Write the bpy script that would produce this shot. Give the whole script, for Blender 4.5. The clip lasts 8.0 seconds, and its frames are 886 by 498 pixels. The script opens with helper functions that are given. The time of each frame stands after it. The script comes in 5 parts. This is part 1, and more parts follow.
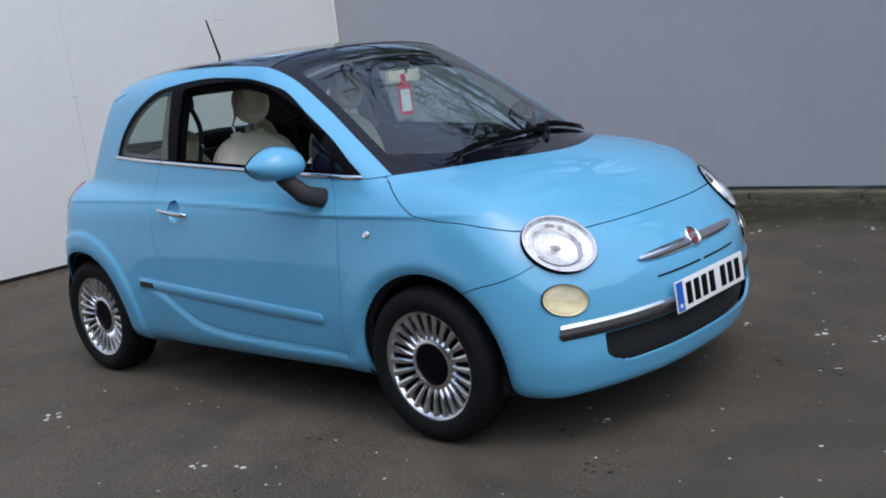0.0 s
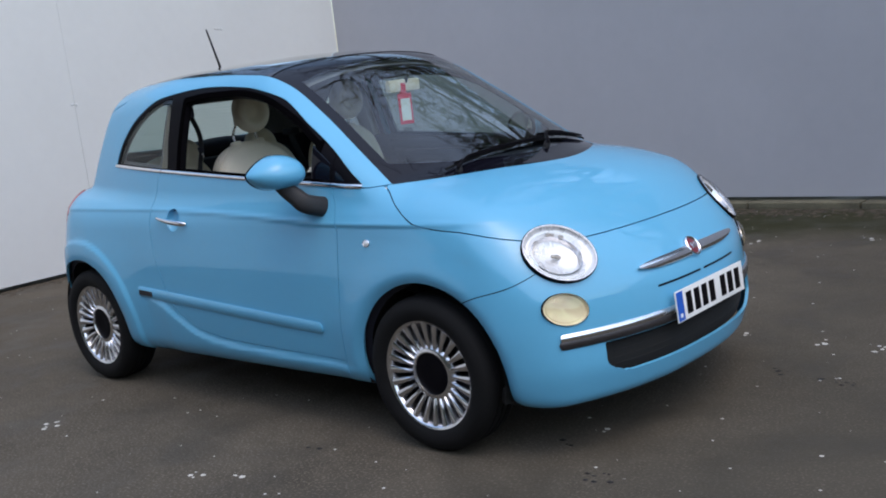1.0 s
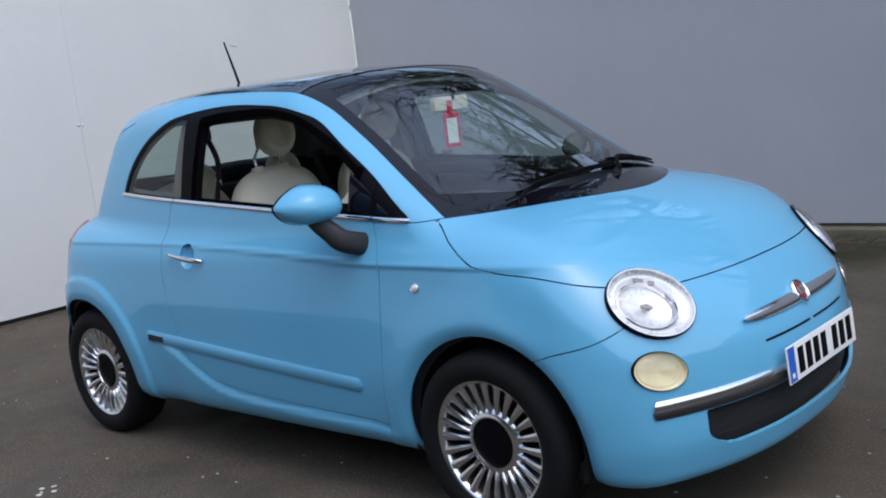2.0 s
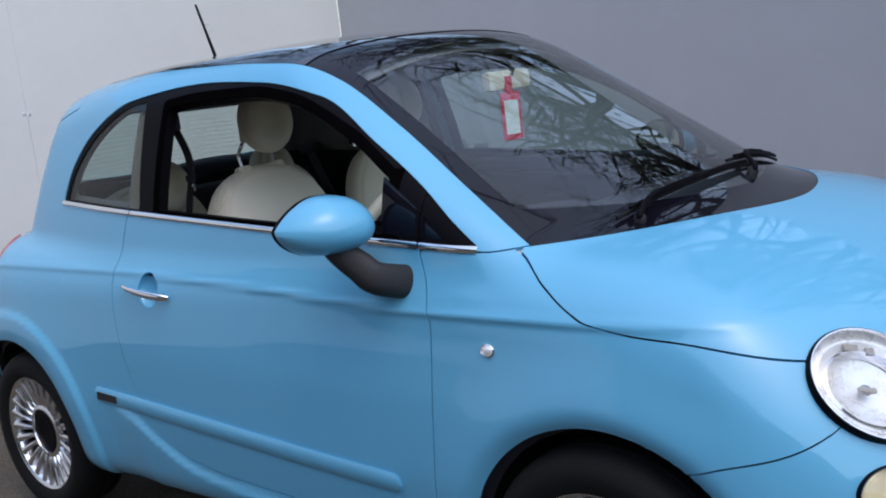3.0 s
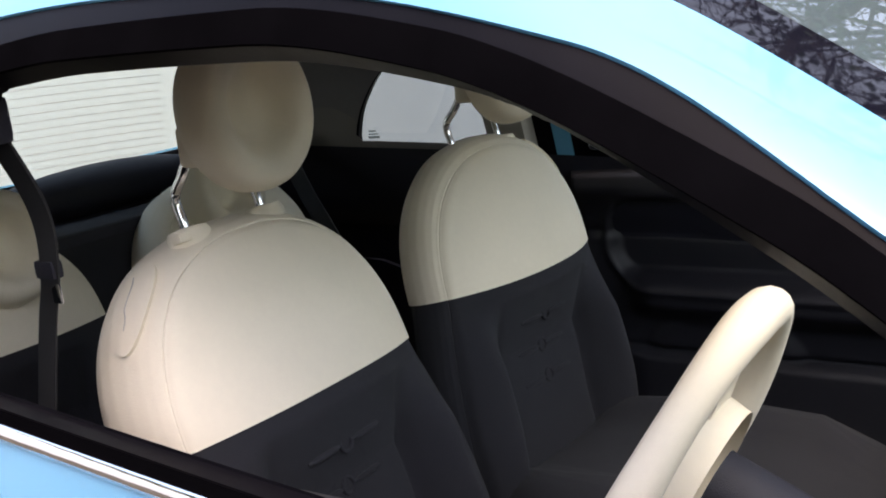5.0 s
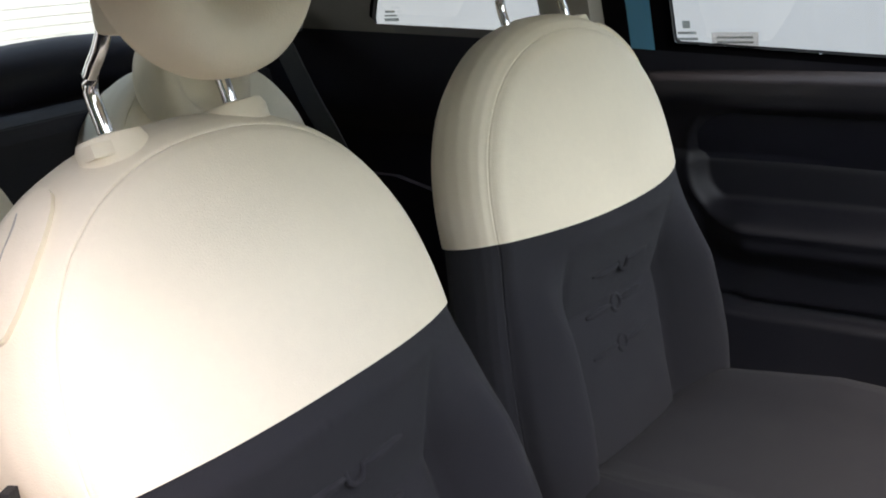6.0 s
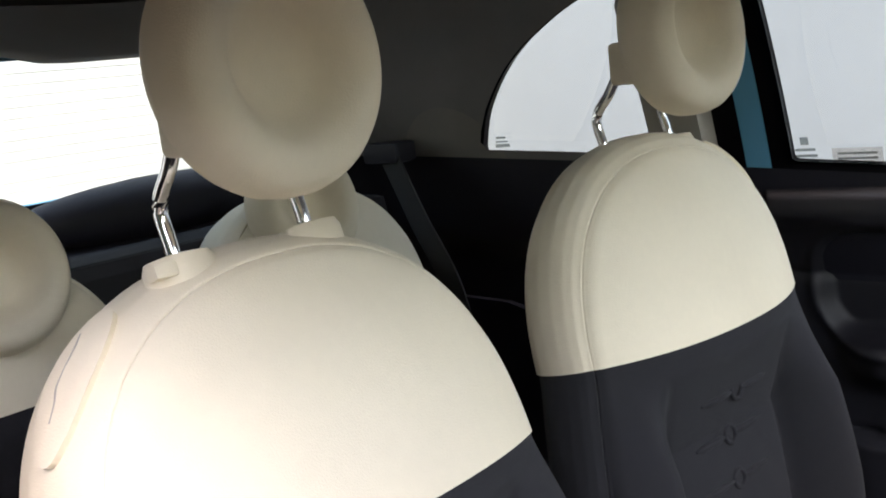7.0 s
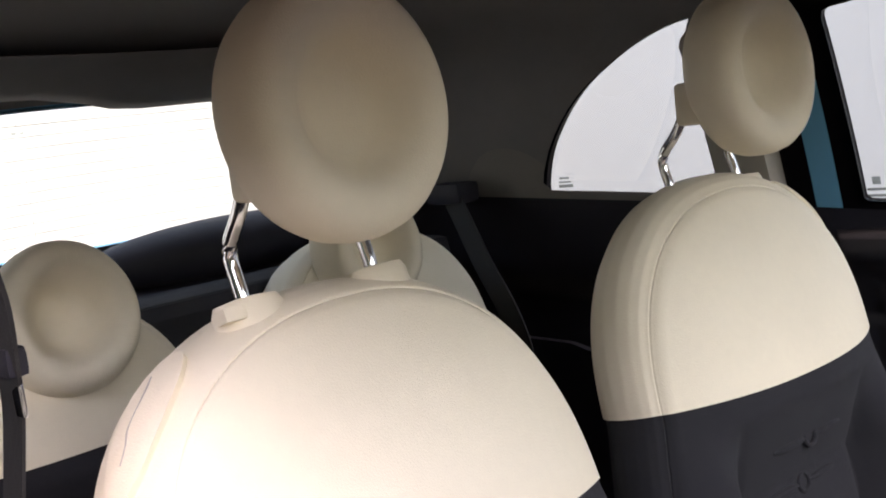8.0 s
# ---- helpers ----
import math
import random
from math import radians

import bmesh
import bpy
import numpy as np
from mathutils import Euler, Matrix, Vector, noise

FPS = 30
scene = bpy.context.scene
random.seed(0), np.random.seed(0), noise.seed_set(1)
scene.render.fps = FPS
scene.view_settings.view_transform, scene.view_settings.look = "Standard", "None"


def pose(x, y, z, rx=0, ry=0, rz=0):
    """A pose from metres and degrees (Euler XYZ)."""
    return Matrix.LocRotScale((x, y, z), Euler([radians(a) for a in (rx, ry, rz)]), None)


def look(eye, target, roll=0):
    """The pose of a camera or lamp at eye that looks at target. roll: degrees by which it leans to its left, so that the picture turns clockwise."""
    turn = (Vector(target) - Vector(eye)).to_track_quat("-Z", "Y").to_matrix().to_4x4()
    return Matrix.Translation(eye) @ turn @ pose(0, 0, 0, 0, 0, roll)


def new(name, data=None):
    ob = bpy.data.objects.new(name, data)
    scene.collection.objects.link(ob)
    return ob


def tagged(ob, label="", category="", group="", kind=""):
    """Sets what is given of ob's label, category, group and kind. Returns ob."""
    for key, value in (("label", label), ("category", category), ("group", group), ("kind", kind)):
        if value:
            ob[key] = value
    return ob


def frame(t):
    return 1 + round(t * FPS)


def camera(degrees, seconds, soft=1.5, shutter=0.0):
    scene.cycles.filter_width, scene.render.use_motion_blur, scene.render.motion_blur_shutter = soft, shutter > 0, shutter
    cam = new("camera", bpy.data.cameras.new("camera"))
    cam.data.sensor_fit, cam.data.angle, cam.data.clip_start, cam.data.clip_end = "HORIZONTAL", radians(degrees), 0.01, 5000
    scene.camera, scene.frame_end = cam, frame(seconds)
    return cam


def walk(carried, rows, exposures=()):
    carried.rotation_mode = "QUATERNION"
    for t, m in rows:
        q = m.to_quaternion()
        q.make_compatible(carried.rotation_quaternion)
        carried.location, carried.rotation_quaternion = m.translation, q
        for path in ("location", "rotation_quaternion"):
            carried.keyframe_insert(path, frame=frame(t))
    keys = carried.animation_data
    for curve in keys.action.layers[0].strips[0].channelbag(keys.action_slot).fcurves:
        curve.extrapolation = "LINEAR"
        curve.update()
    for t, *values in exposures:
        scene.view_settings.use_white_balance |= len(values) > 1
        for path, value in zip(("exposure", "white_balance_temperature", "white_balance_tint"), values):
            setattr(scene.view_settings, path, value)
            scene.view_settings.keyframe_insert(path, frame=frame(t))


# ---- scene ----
PATH = [
    (0, (2.4499, -3.2818, 1.3636), (1.1161, -1.8372, 0.9977), -6.96),
    (0.5, (2.4438, -3.2956, 1.3499), (1.1149, -1.8418, 1.0030), -6.77),
    (1, (2.4433, -3.2864, 1.3593), (1.1118, -1.8348, 1.0131), -6.79),
    (1.5, (2.2929, -3.2119, 1.3492), (0.9561, -1.7610, 1.0209), -6.72),
    (2, (1.9476, -2.9772, 1.3643), (0.6023, -1.5294, 1.0575), -6.88),
    (2.2, (1.7565, -2.8571, 1.3374), (0.4188, -1.3970, 1.0568), -6.67),
    (3.5, (0.6372, -2.0481, 1.3534), (-0.6282, -0.5435, 0.9863), -7.38),
    (4, (0.1892, -1.7447, 1.3653), (-1.0280, -0.2030, 0.9890), -8.13),
    (4.2, (0.0319, -1.6362, 1.3502), (-1.1660, -0.0713, 1.0098), -7.57),
    (5.3, (-0.6845, -1.0384, 1.3612), (-1.7458, 0.5758, 0.8435), -5.02),
    (5.5, (-0.7569, -0.9656, 1.3504), (-1.7884, 0.6499, 0.7793), -3.83),
    (6, (-0.8434, -0.8371, 1.2829), (-1.9493, 0.7079, 0.6585), -4.65),
    (6.5, (-0.8297, -0.7839, 1.2601), (-2.0988, 0.6724, 0.7419), -6.29),
    (7, (-0.8166, -0.7751, 1.2613), (-2.1675, 0.6581, 0.9132), -6.67),
    (7.5, (-0.8094, -0.7796, 1.2665), (-2.2108, 0.6320, 1.0580), -6.84),
    (8, (-0.8219, -0.7760, 1.2656), (-2.2603, 0.5893, 1.0068), -7.16),
]
cam = camera(47.63, 8.0, soft=1.9)
walk(cam, [(t, look(e, g, r)) for t, e, g, r in PATH], exposures=((0, 0.05, 6600, 10), (4.2, 0.14, 6550, 14), (5.3, 1.84, 8250, 21), (6.5, 2.12, 8200, 19), (7.2, 2.22, 8350, 22), (8, 2.26, 8600, 29)))

# ---- light: a bright overcast day ----
world = bpy.data.worlds.new("overcast_sky")
scene.world = world
world.use_nodes = True
wn, wl = world.node_tree.nodes, world.node_tree.links
sky = wn.new("ShaderNodeTexSky")
sky.sky_type = "NISHITA"
sky.sun_disc = False
sky.sun_elevation, sky.sun_rotation = radians(64), radians(112)
sky.air_density, sky.dust_density, sky.ozone_density = 1.3, 2.0, 1.0
wl.new(sky.outputs[0], wn["Background"].inputs[0])
wn["Background"].inputs[1].default_value = 0.30
lamp = bpy.data.lights.new("sun", "SUN")
lamp.energy, lamp.angle, lamp.color = 0.50, radians(150), (1.0, 0.96, 0.90)
sun = new("sun", lamp)
sun.matrix_world = look((6.0, 0.2, 8.0), (0, 0, 0))


# ---- materials ----
def mat(name, color, rough=0.5, metal=0.0, vary=0.06, scale=8.0, bump=0.0, bump_scale=200.0, coat=0.0, sheen=0.0, spec=0.5):
    """A surface with broad and fine colour variation, uneven gloss and fine relief."""
    m = bpy.data.materials.new(name)
    m.use_nodes = True
    n, l = m.node_tree.nodes, m.node_tree.links
    b = n["Principled BSDF"]
    b.inputs["Metallic"].default_value = metal
    b.inputs["Coat Weight"].default_value = coat
    b.inputs["Coat Roughness"].default_value = 0.04
    b.inputs["Sheen Weight"].default_value = sheen
    b.inputs["Specular IOR Level"].default_value = spec
    at = n.new("ShaderNodeTexCoord")
    broad, fine = n.new("ShaderNodeTexNoise"), n.new("ShaderNodeTexNoise")
    broad.inputs["Scale"].default_value, fine.inputs["Scale"].default_value = scale, scale * 14
    broad.inputs["Detail"].default_value = fine.inputs["Detail"].default_value = 4
    mix = n.new("ShaderNodeMath")
    mix.operation = "MULTIPLY_ADD"
    mix.inputs[1].default_value = 0.4
    ramp = n.new("ShaderNodeValToRGB")
    c = Vector(color[:3])
    ramp.color_ramp.elements[0].position, ramp.color_ramp.elements[1].position = 0.45, 0.95
    ramp.color_ramp.elements[0].color = (*(c * (1 - vary)), 1)
    ramp.color_ramp.elements[1].color = (*[min(1, v * (1 + vary)) for v in c], 1)
    for t in (broad, fine):
        l.new(at.outputs["Object"], t.inputs["Vector"])
    l.new(fine.outputs["Fac"], mix.inputs[0])
    l.new(broad.outputs["Fac"], mix.inputs[2])
    l.new(mix.outputs[0], ramp.inputs[0])
    l.new(ramp.outputs[0], b.inputs["Base Color"])
    rr = n.new("ShaderNodeMapRange")
    rr.inputs["From Min"].default_value, rr.inputs["From Max"].default_value = 0.3, 1.1
    rr.inputs["To Min"].default_value, rr.inputs["To Max"].default_value = rough * 0.85, min(1, rough * 1.15)
    l.new(mix.outputs[0], rr.inputs["Value"])
    l.new(rr.outputs["Result"], b.inputs["Roughness"])
    if bump:
        g, bp = n.new("ShaderNodeTexNoise"), n.new("ShaderNodeBump")
        g.inputs["Scale"].default_value, g.inputs["Detail"].default_value = bump_scale, 3
        bp.inputs["Strength"].default_value, bp.inputs["Distance"].default_value = bump, 0.002
        l.new(at.outputs["Object"], g.inputs["Vector"])
        l.new(g.outputs["Fac"], bp.inputs["Height"])
        l.new(bp.outputs["Normal"], b.inputs["Normal"])
    return m


def glass(name, color, rough=0.0, through_=0.92, base=0.06, steepness=5.2):
    """A thin pane: clear with a mirror-like face."""
    m = bpy.data.materials.new(name)
    m.use_nodes = True
    n, l = m.node_tree.nodes, m.node_tree.links
    n.remove(n["Principled BSDF"])
    clear, shine, mix, fr = (n.new(k) for k in ("ShaderNodeBsdfTransparent", "ShaderNodeBsdfGlossy", "ShaderNodeMixShader", "ShaderNodeLayerWeight"))
    steep, amount = n.new("ShaderNodeMath"), n.new("ShaderNodeMath")
    steep.operation, amount.operation = "POWER", "MULTIPLY_ADD"
    steep.inputs[1].default_value = steepness
    amount.inputs[1].default_value, amount.inputs[2].default_value = 0.9, base
    clear.inputs["Color"].default_value = (*[c * through_ for c in color], 1)
    shine.inputs["Roughness"].default_value = rough
    fr.inputs["Blend"].default_value = 0.5
    l.new(fr.outputs["Facing"], steep.inputs[0])
    l.new(steep.outputs[0], amount.inputs[0])
    l.new(amount.outputs[0], mix.inputs[0])
    l.new(clear.outputs[0], mix.inputs[1])
    l.new(shine.outputs[0], mix.inputs[2])
    l.new(mix.outputs[0], n["Material Output"].inputs["Surface"])
    return m


PAINT = mat("pale_blue_car_paint", (0.112, 0.405, 0.625), 0.5, 0.0, 0.02, 3, coat=1.0, spec=0.25)
BLACK = mat("satin_black_trim", (0.005, 0.0045, 0.006), 0.42, 0, 0.2, 20, spec=0.04)
SEAL = mat("matt_black_seal", (0.0022, 0.0020, 0.0024), 0.9, 0, 0.2, 20, spec=0.0)
PLASTIC = mat("grained_black_plastic", (0.012, 0.012, 0.014), 0.6, 0, 0.2, 12, 0.3, 900)
GLOSS = mat("gloss_black_glass", (0.005, 0.005, 0.009), 0.03, 0, 0.1, 5, spec=0.25, coat=0.05)
ROOF_GLASS = mat("dark_roof_glass", (0.006, 0.006, 0.010), 0.03, 0, 0.1, 5, coat=0.8)
CHROME = mat("chrome", (0.80, 0.80, 0.82), 0.10, 1.0, 0.03, 30)
ALLOY = mat("silver_alloy", (0.74, 0.74, 0.76), 0.22, 1.0, 0.05, 20)
RUBBER = mat("tyre_rubber", (0.007, 0.007, 0.0075), 0.75, 0, 0.25, 9, 0.4, 300, spec=0.2)
UNDER = mat("dark_underbody", (0.01, 0.01, 0.01), 0.9, 0, 0.3, 9)
TRIM = mat("dark_interior_plastic", (0.017, 0.017, 0.026), 0.6, 0, 0.15, 9, 0.35, 700, spec=0.3)
DOOR_CARD = mat("dark_door_plastic", (0.0175, 0.0170, 0.0225), 0.52, 0, 0.12, 9, 0.3, 800, spec=0.4)
LINER = mat("dark_grey_headlining", (0.172, 0.164, 0.168), 0.95, 0, 0.08, 15, 0.4, 1200, sheen=0.2)
PILLAR_GREY = mat("grey_beige_trim", (0.205, 0.194, 0.186), 0.8, 0, 0.06, 9, 0.3, 900)
IVORY = mat("pale_ivory_trim", (0.66, 0.64, 0.57), 0.6, 0, 0.04, 9, 0.2, 900)
PILLAR = mat("beige_pillar_trim", (0.36, 0.33, 0.29), 0.7, 0, 0.05, 9, 0.3, 900)
CREAM = mat("ivory_vinyl", (0.80, 0.705, 0.56), 0.58, 0, 0.035, 7, 0.25, 700, spec=0.3)
FABRIC = mat("charcoal_seat_cloth", (0.0120, 0.0118, 0.0165), 0.92, 0, 0.14, 14, 0.6, 1500, sheen=0.03)
PANE = glass("clear_pane", (0.62, 0.735, 0.70))
TINT = glass("tinted_pane", (0.68, 0.76, 0.75), base=0.04)
SMOKE = glass("smoked_pane", (0.50, 0.56, 0.56), base=0.05)
SCREEN = glass("windscreen_pane", (0.88, 0.97, 0.95), base=0.06, steepness=3.0)
LAMP = glass("lamp_lens", (0.97, 0.97, 0.97))


# ---- mesh tools ----
def link(name, me, material, parent=None, label=""):
    ob = new(name, me)
    if material:
        me.materials.append(material)
    if parent:
        ob.parent = parent
    return tagged(ob, label)


def part(name, bm, material, parent=None, label="", smooth=True):
    """Links a bmesh as one mesh object."""
    me = bpy.data.meshes.new(name)
    bm.normal_update()
    bm.to_mesh(me)
    bm.free()
    if smooth:
        me.polygons.foreach_set("use_smooth", [True] * len(me.polygons))
        me.set_sharp_from_angle(angle=radians(38))
    return link(name, me, material, parent, label)


def thing(name, at=(0, 0, 0), label="", category="", group="", kind=""):
    ob = new(name)
    ob.empty_display_size = 0.1
    ob.location = at
    return tagged(ob, label, category, group, kind)


def box(bm, lo, hi, bevel=0.0, m=None, seg=2):
    lo, hi = Vector(lo), Vector(hi)
    r = bmesh.ops.create_cube(bm, size=1)
    vs = r["verts"]
    for v in vs:
        v.co = Vector((lo[i] + hi[i]) / 2 + v.co[i] * (hi[i] - lo[i]) for i in range(3))
    if bevel:
        es = list({e for v in vs for e in v.link_edges})
        vs = list({v for f in bmesh.ops.bevel(bm, geom=es, offset=bevel, segments=seg, affect="EDGES", profile=0.7)["faces"] for v in f.verts} | {v for v in vs if v.is_valid})
    if m:
        bmesh.ops.transform(bm, matrix=m, verts=vs)
    return vs


def loft(bm, rings, cap=True, closed=True):
    """Skins a row of rings, each a list of points."""
    rows = [[bm.verts.new(p) for p in ring] for ring in rings]
    n = len(rows[0])
    for a, b in zip(rows, rows[1:]):
        for i in range(n if closed else n - 1):
            j = (i + 1) % n
            bm.faces.new((a[i], a[j], b[j], b[i]))
    if cap and closed:
        bm.faces.new(rows[0][::-1])
        bm.faces.new(rows[-1])
    return rows


def tube(bm, pts, r, n=12):
    """A round rod along points; r one radius or one for each point."""
    pts = [Vector(p) for p in pts]
    rs = [r] * len(pts) if isinstance(r, (int, float)) else r
    rings = []
    for i, p in enumerate(pts):
        d = (pts[min(i + 1, len(pts) - 1)] - pts[max(i - 1, 0)]).normalized()
        a = d.cross(Vector((0.31, 0.2, 0.93))).normalized()
        if rings and a.dot(last) < 0:
            a = -a
        last, b = a, d.cross(a)
        rings.append([p + rs[i] * (math.cos(t) * a + math.sin(t) * b) for t in (2 * math.pi * k / n for k in range(n))])
    loft(bm, rings)


def lathe(bm, profile, n=48, m=None):
    """Turns (radius, height) pairs round the local z axis."""
    rings = [[Vector((r * math.cos(t), r * math.sin(t), h)) for t in (2 * math.pi * k / n for k in range(n))] for r, h in profile]
    if m:
        rings = [[m @ p for p in ring] for ring in rings]
    loft(bm, rings, cap=False)
    bmesh.ops.remove_doubles(bm, verts=bm.verts, dist=1e-5)
    bmesh.ops.recalc_face_normals(bm, faces=bm.faces)


def bezier(p, n=16):
    """A smooth path through a few points."""
    p = [Vector(q) for q in p]
    q = [2 * p[0] - p[1]] + p + [2 * p[-1] - p[-2]]
    out = []
    for i in range(1, len(q) - 2):
        for k in range(n):
            t = k / n
            out.append(0.5 * (2 * q[i] + (q[i + 1] - q[i - 1]) * t + (2 * q[i - 1] - 5 * q[i] + 4 * q[i + 1] - q[i + 2]) * t * t
                              + (3 * q[i] - q[i - 1] - 3 * q[i + 1] + q[i + 2]) * t ** 3))
    return out + [p[-1]]


def clip(sheet, f):
    """Keeps the part of a triangle sheet (points, normals, triangles) where f(points) < 0."""
    v, nn, t = sheet
    d = f(v)
    inside = d < 0
    cnt = inside[t].sum(1)
    keep = [t[cnt == 3]]
    cut = t[(cnt == 1) | (cnt == 2)]
    if len(cut):
        one = inside[cut].sum(1) == 1
        lone = np.where(one[:, None], inside[cut], ~inside[cut]).argmax(1)
        r = np.arange(len(cut))
        a, b, c = cut[r, lone], cut[r, (lone + 1) % 3], cut[r, (lone + 2) % 3]
        e = np.sort(np.concatenate([np.stack([a, b], 1), np.stack([a, c], 1)]), axis=1)
        u, inv = np.unique(e, axis=0, return_inverse=True)
        inv = inv.reshape(-1)
        s = (d[u[:, 0]] / (d[u[:, 0]] - d[u[:, 1]]))[:, None]
        base = len(v)
        v = np.concatenate([v, v[u[:, 0]] * (1 - s) + v[u[:, 1]] * s])
        nn = np.concatenate([nn, nn[u[:, 0]] * (1 - s) + nn[u[:, 1]] * s])
        ab, ac = base + inv[:len(cut)], base + inv[len(cut):]
        keep.append(np.stack([a, ab, ac], 1)[one])
        o = ~one
        keep.append(np.stack([ab, b, c], 1)[o])
        keep.append(np.stack([ab, c, ac], 1)[o])
    t = np.concatenate(keep)
    used, inv = np.unique(t, return_inverse=True)
    return v[used], nn[used], inv.reshape(-1, 3)


def refine(sheet, times=2):
    """Splits every triangle in four and lays the new points on the form."""
    for _ in range(times):
        v, n, t = sheet
        e = np.sort(np.concatenate([t[:, [0, 1]], t[:, [1, 2]], t[:, [2, 0]]]), axis=1)
        u, inv = np.unique(e, axis=0, return_inverse=True)
        inv = inv.reshape(-1) + len(v)
        k = len(t)
        ab, bc, ca = inv[:k], inv[k:2 * k], inv[2 * k:]
        p = (v[u[:, 0]] + v[u[:, 1]]) / 2
        p = p - normals(p) * form(p[:, 0], p[:, 1], p[:, 2])[:, None] * (np.abs(p[:, 1:2]) > 1e-6)
        t = np.concatenate([np.stack([t[:, 0], ab, ca], 1), np.stack([ab, t[:, 1], bc], 1), np.stack([ca, bc, t[:, 2]], 1), np.stack([ab, bc, ca], 1)])
        v = np.concatenate([v, p])
        sheet = v, np.concatenate([n, normals(p)]), t
    return sheet


def mirrored(sheet):
    v, n, t = sheet
    k = np.array([1, -1, 1])
    return v * k, n * k, t[:, ::-1]


def both(sheet):
    """The sheet and its mirror image, joined along the middle."""
    a, b = sheet, mirrored(sheet)
    v, n = np.concatenate([a[0], b[0]]), np.concatenate([a[1], b[1]])
    t = np.concatenate([a[2], b[2] + len(a[0])])
    key, first, inv = np.unique(np.round(v, 5), axis=0, return_index=True, return_inverse=True)
    t = inv.reshape(-1)[t]
    t = t[(t[:, 0] != t[:, 1]) & (t[:, 1] != t[:, 2]) & (t[:, 0] != t[:, 2])]
    n = n[first]
    n[np.abs(v[first][:, 1]) < 1e-4, 1] = 0
    return v[first], n, t


def crowned(sheet, mid, h, rise, lean=0.9):
    """Swells a narrow strip along the height mid(x): a rounded section of half-height h."""
    v, n, t = sheet
    s = np.clip((v[:, 2] - mid(v[:, 0])) / h, -1, 1)
    v = v + n * (rise * (1 - s * s))[:, None]
    n = n + np.stack([0 * s, 0 * s, lean * s], 1)
    return v, n / np.linalg.norm(n, axis=1)[:, None], t


def shell(name, sheet, material, parent, label="", depth=0.012, out=0.0):
    """A pressed panel: the sheet with its rim turned inwards."""
    v, n, t = sheet
    n = n / np.maximum(np.linalg.norm(n, axis=1), 1e-6)[:, None]
    v = v + n * out
    if depth:
        e = np.concatenate([t[:, [0, 1]], t[:, [1, 2]], t[:, [2, 0]]])
        k, cnt = np.unique(np.sort(e, 1), axis=0, return_counts=True)
        rim = set(map(tuple, k[cnt == 1]))
        e = np.array([q for q in e.tolist() if (min(q), max(q)) in rim])
        if len(e):
            p0, p1 = v[e[:, 0]], v[e[:, 1]]
            q0, q1 = p0 - n[e[:, 0]] * depth, p1 - n[e[:, 1]] * depth
            fn = np.cross(p1 - p0, n[e[:, 0]])
            fn /= np.maximum(np.linalg.norm(fn, axis=1), 1e-9)[:, None]
            b, m = len(v), len(e)
            v = np.concatenate([v, p0, p1, q0, q1])
            n = np.concatenate([n, fn, fn, fn, fn])
            i = np.arange(m)
            t = np.concatenate([t, np.stack([b + i + m, b + i, b + i + 2 * m], 1), np.stack([b + i + m, b + i + 2 * m, b + i + 3 * m], 1)])
    me = bpy.data.meshes.new(name)
    me.from_pydata(v.tolist(), [], t.tolist())
    me.polygons.foreach_set("use_smooth", [True] * len(me.polygons))
    me.normals_split_custom_set_from_vertices(n.tolist())
    return link(name, me, material, parent, label)


# ---- the car's outer form: x ahead of the front axle, y to its left, z up ----
def curve(*pts):
    """A smooth monotone curve through a few (x, value) knots."""
    p = sorted(pts)
    xs, vs = np.array([q[0] for q in p], float), np.array([q[1] for q in p], float)
    h, d = np.diff(xs), np.diff(vs) / np.diff(xs)
    m = np.zeros(len(xs))
    m[0], m[-1] = d[0], d[-1]
    for i in range(1, len(xs) - 1):
        if d[i - 1] * d[i] > 0:
            w1, w2 = 2 * h[i] + h[i - 1], h[i] + 2 * h[i - 1]
            m[i] = (w1 + w2) / (w1 / d[i - 1] + w2 / d[i])

    def f(x):
        x = np.clip(np.asarray(x, float), xs[0], xs[-1])
        i = np.clip(np.searchsorted(xs, x) - 1, 0, len(xs) - 2)
        s = (x - xs[i]) / h[i]
        return ((1 + 2 * s) * (1 - s) ** 2 * vs[i] + s * (1 - s) ** 2 * h[i] * m[i]
                + s * s * (3 - 2 * s) * vs[i + 1] + s * s * (s - 1) * h[i] * m[i + 1])
    return f


def smax(a, b, k):
    e = np.maximum(k - np.abs(a - b), 0)
    return np.maximum(a, b) + e * e / (4 * k)


def smin(a, b, k):
    return -smax(-a, -b, k)


hood_z = curve((-0.6, 1.03), (-0.2, 1.015), (0.05, 0.99), (0.25, 0.94), (0.42, 0.865), (0.56, 0.765), (0.70, 0.63), (0.9, 0.4))
nose_x = curve((0.15, 0.655), (0.24, 0.70), (0.34, 0.72), (0.46, 0.712), (0.56, 0.695), (0.66, 0.65), (0.76, 0.58), (0.95, 0.45))
tail_x = curve((0.15, -2.74), (0.25, -2.81), (0.42, -2.84), (0.6, -2.81), (0.8, -2.76), (1.0, -2.69))
flank = curve((0.15, -0.055), (0.22, -0.035), (0.34, -0.012), (0.48, 0.0), (0.62, -0.002), (0.74, -0.012), (0.82, -0.0205),
              (0.850, -0.0225), (0.866, -0.0165), (0.879, -0.0230), (0.903, -0.0310), (0.93, -0.043), (1.0, -0.075), (1.1, -0.12))
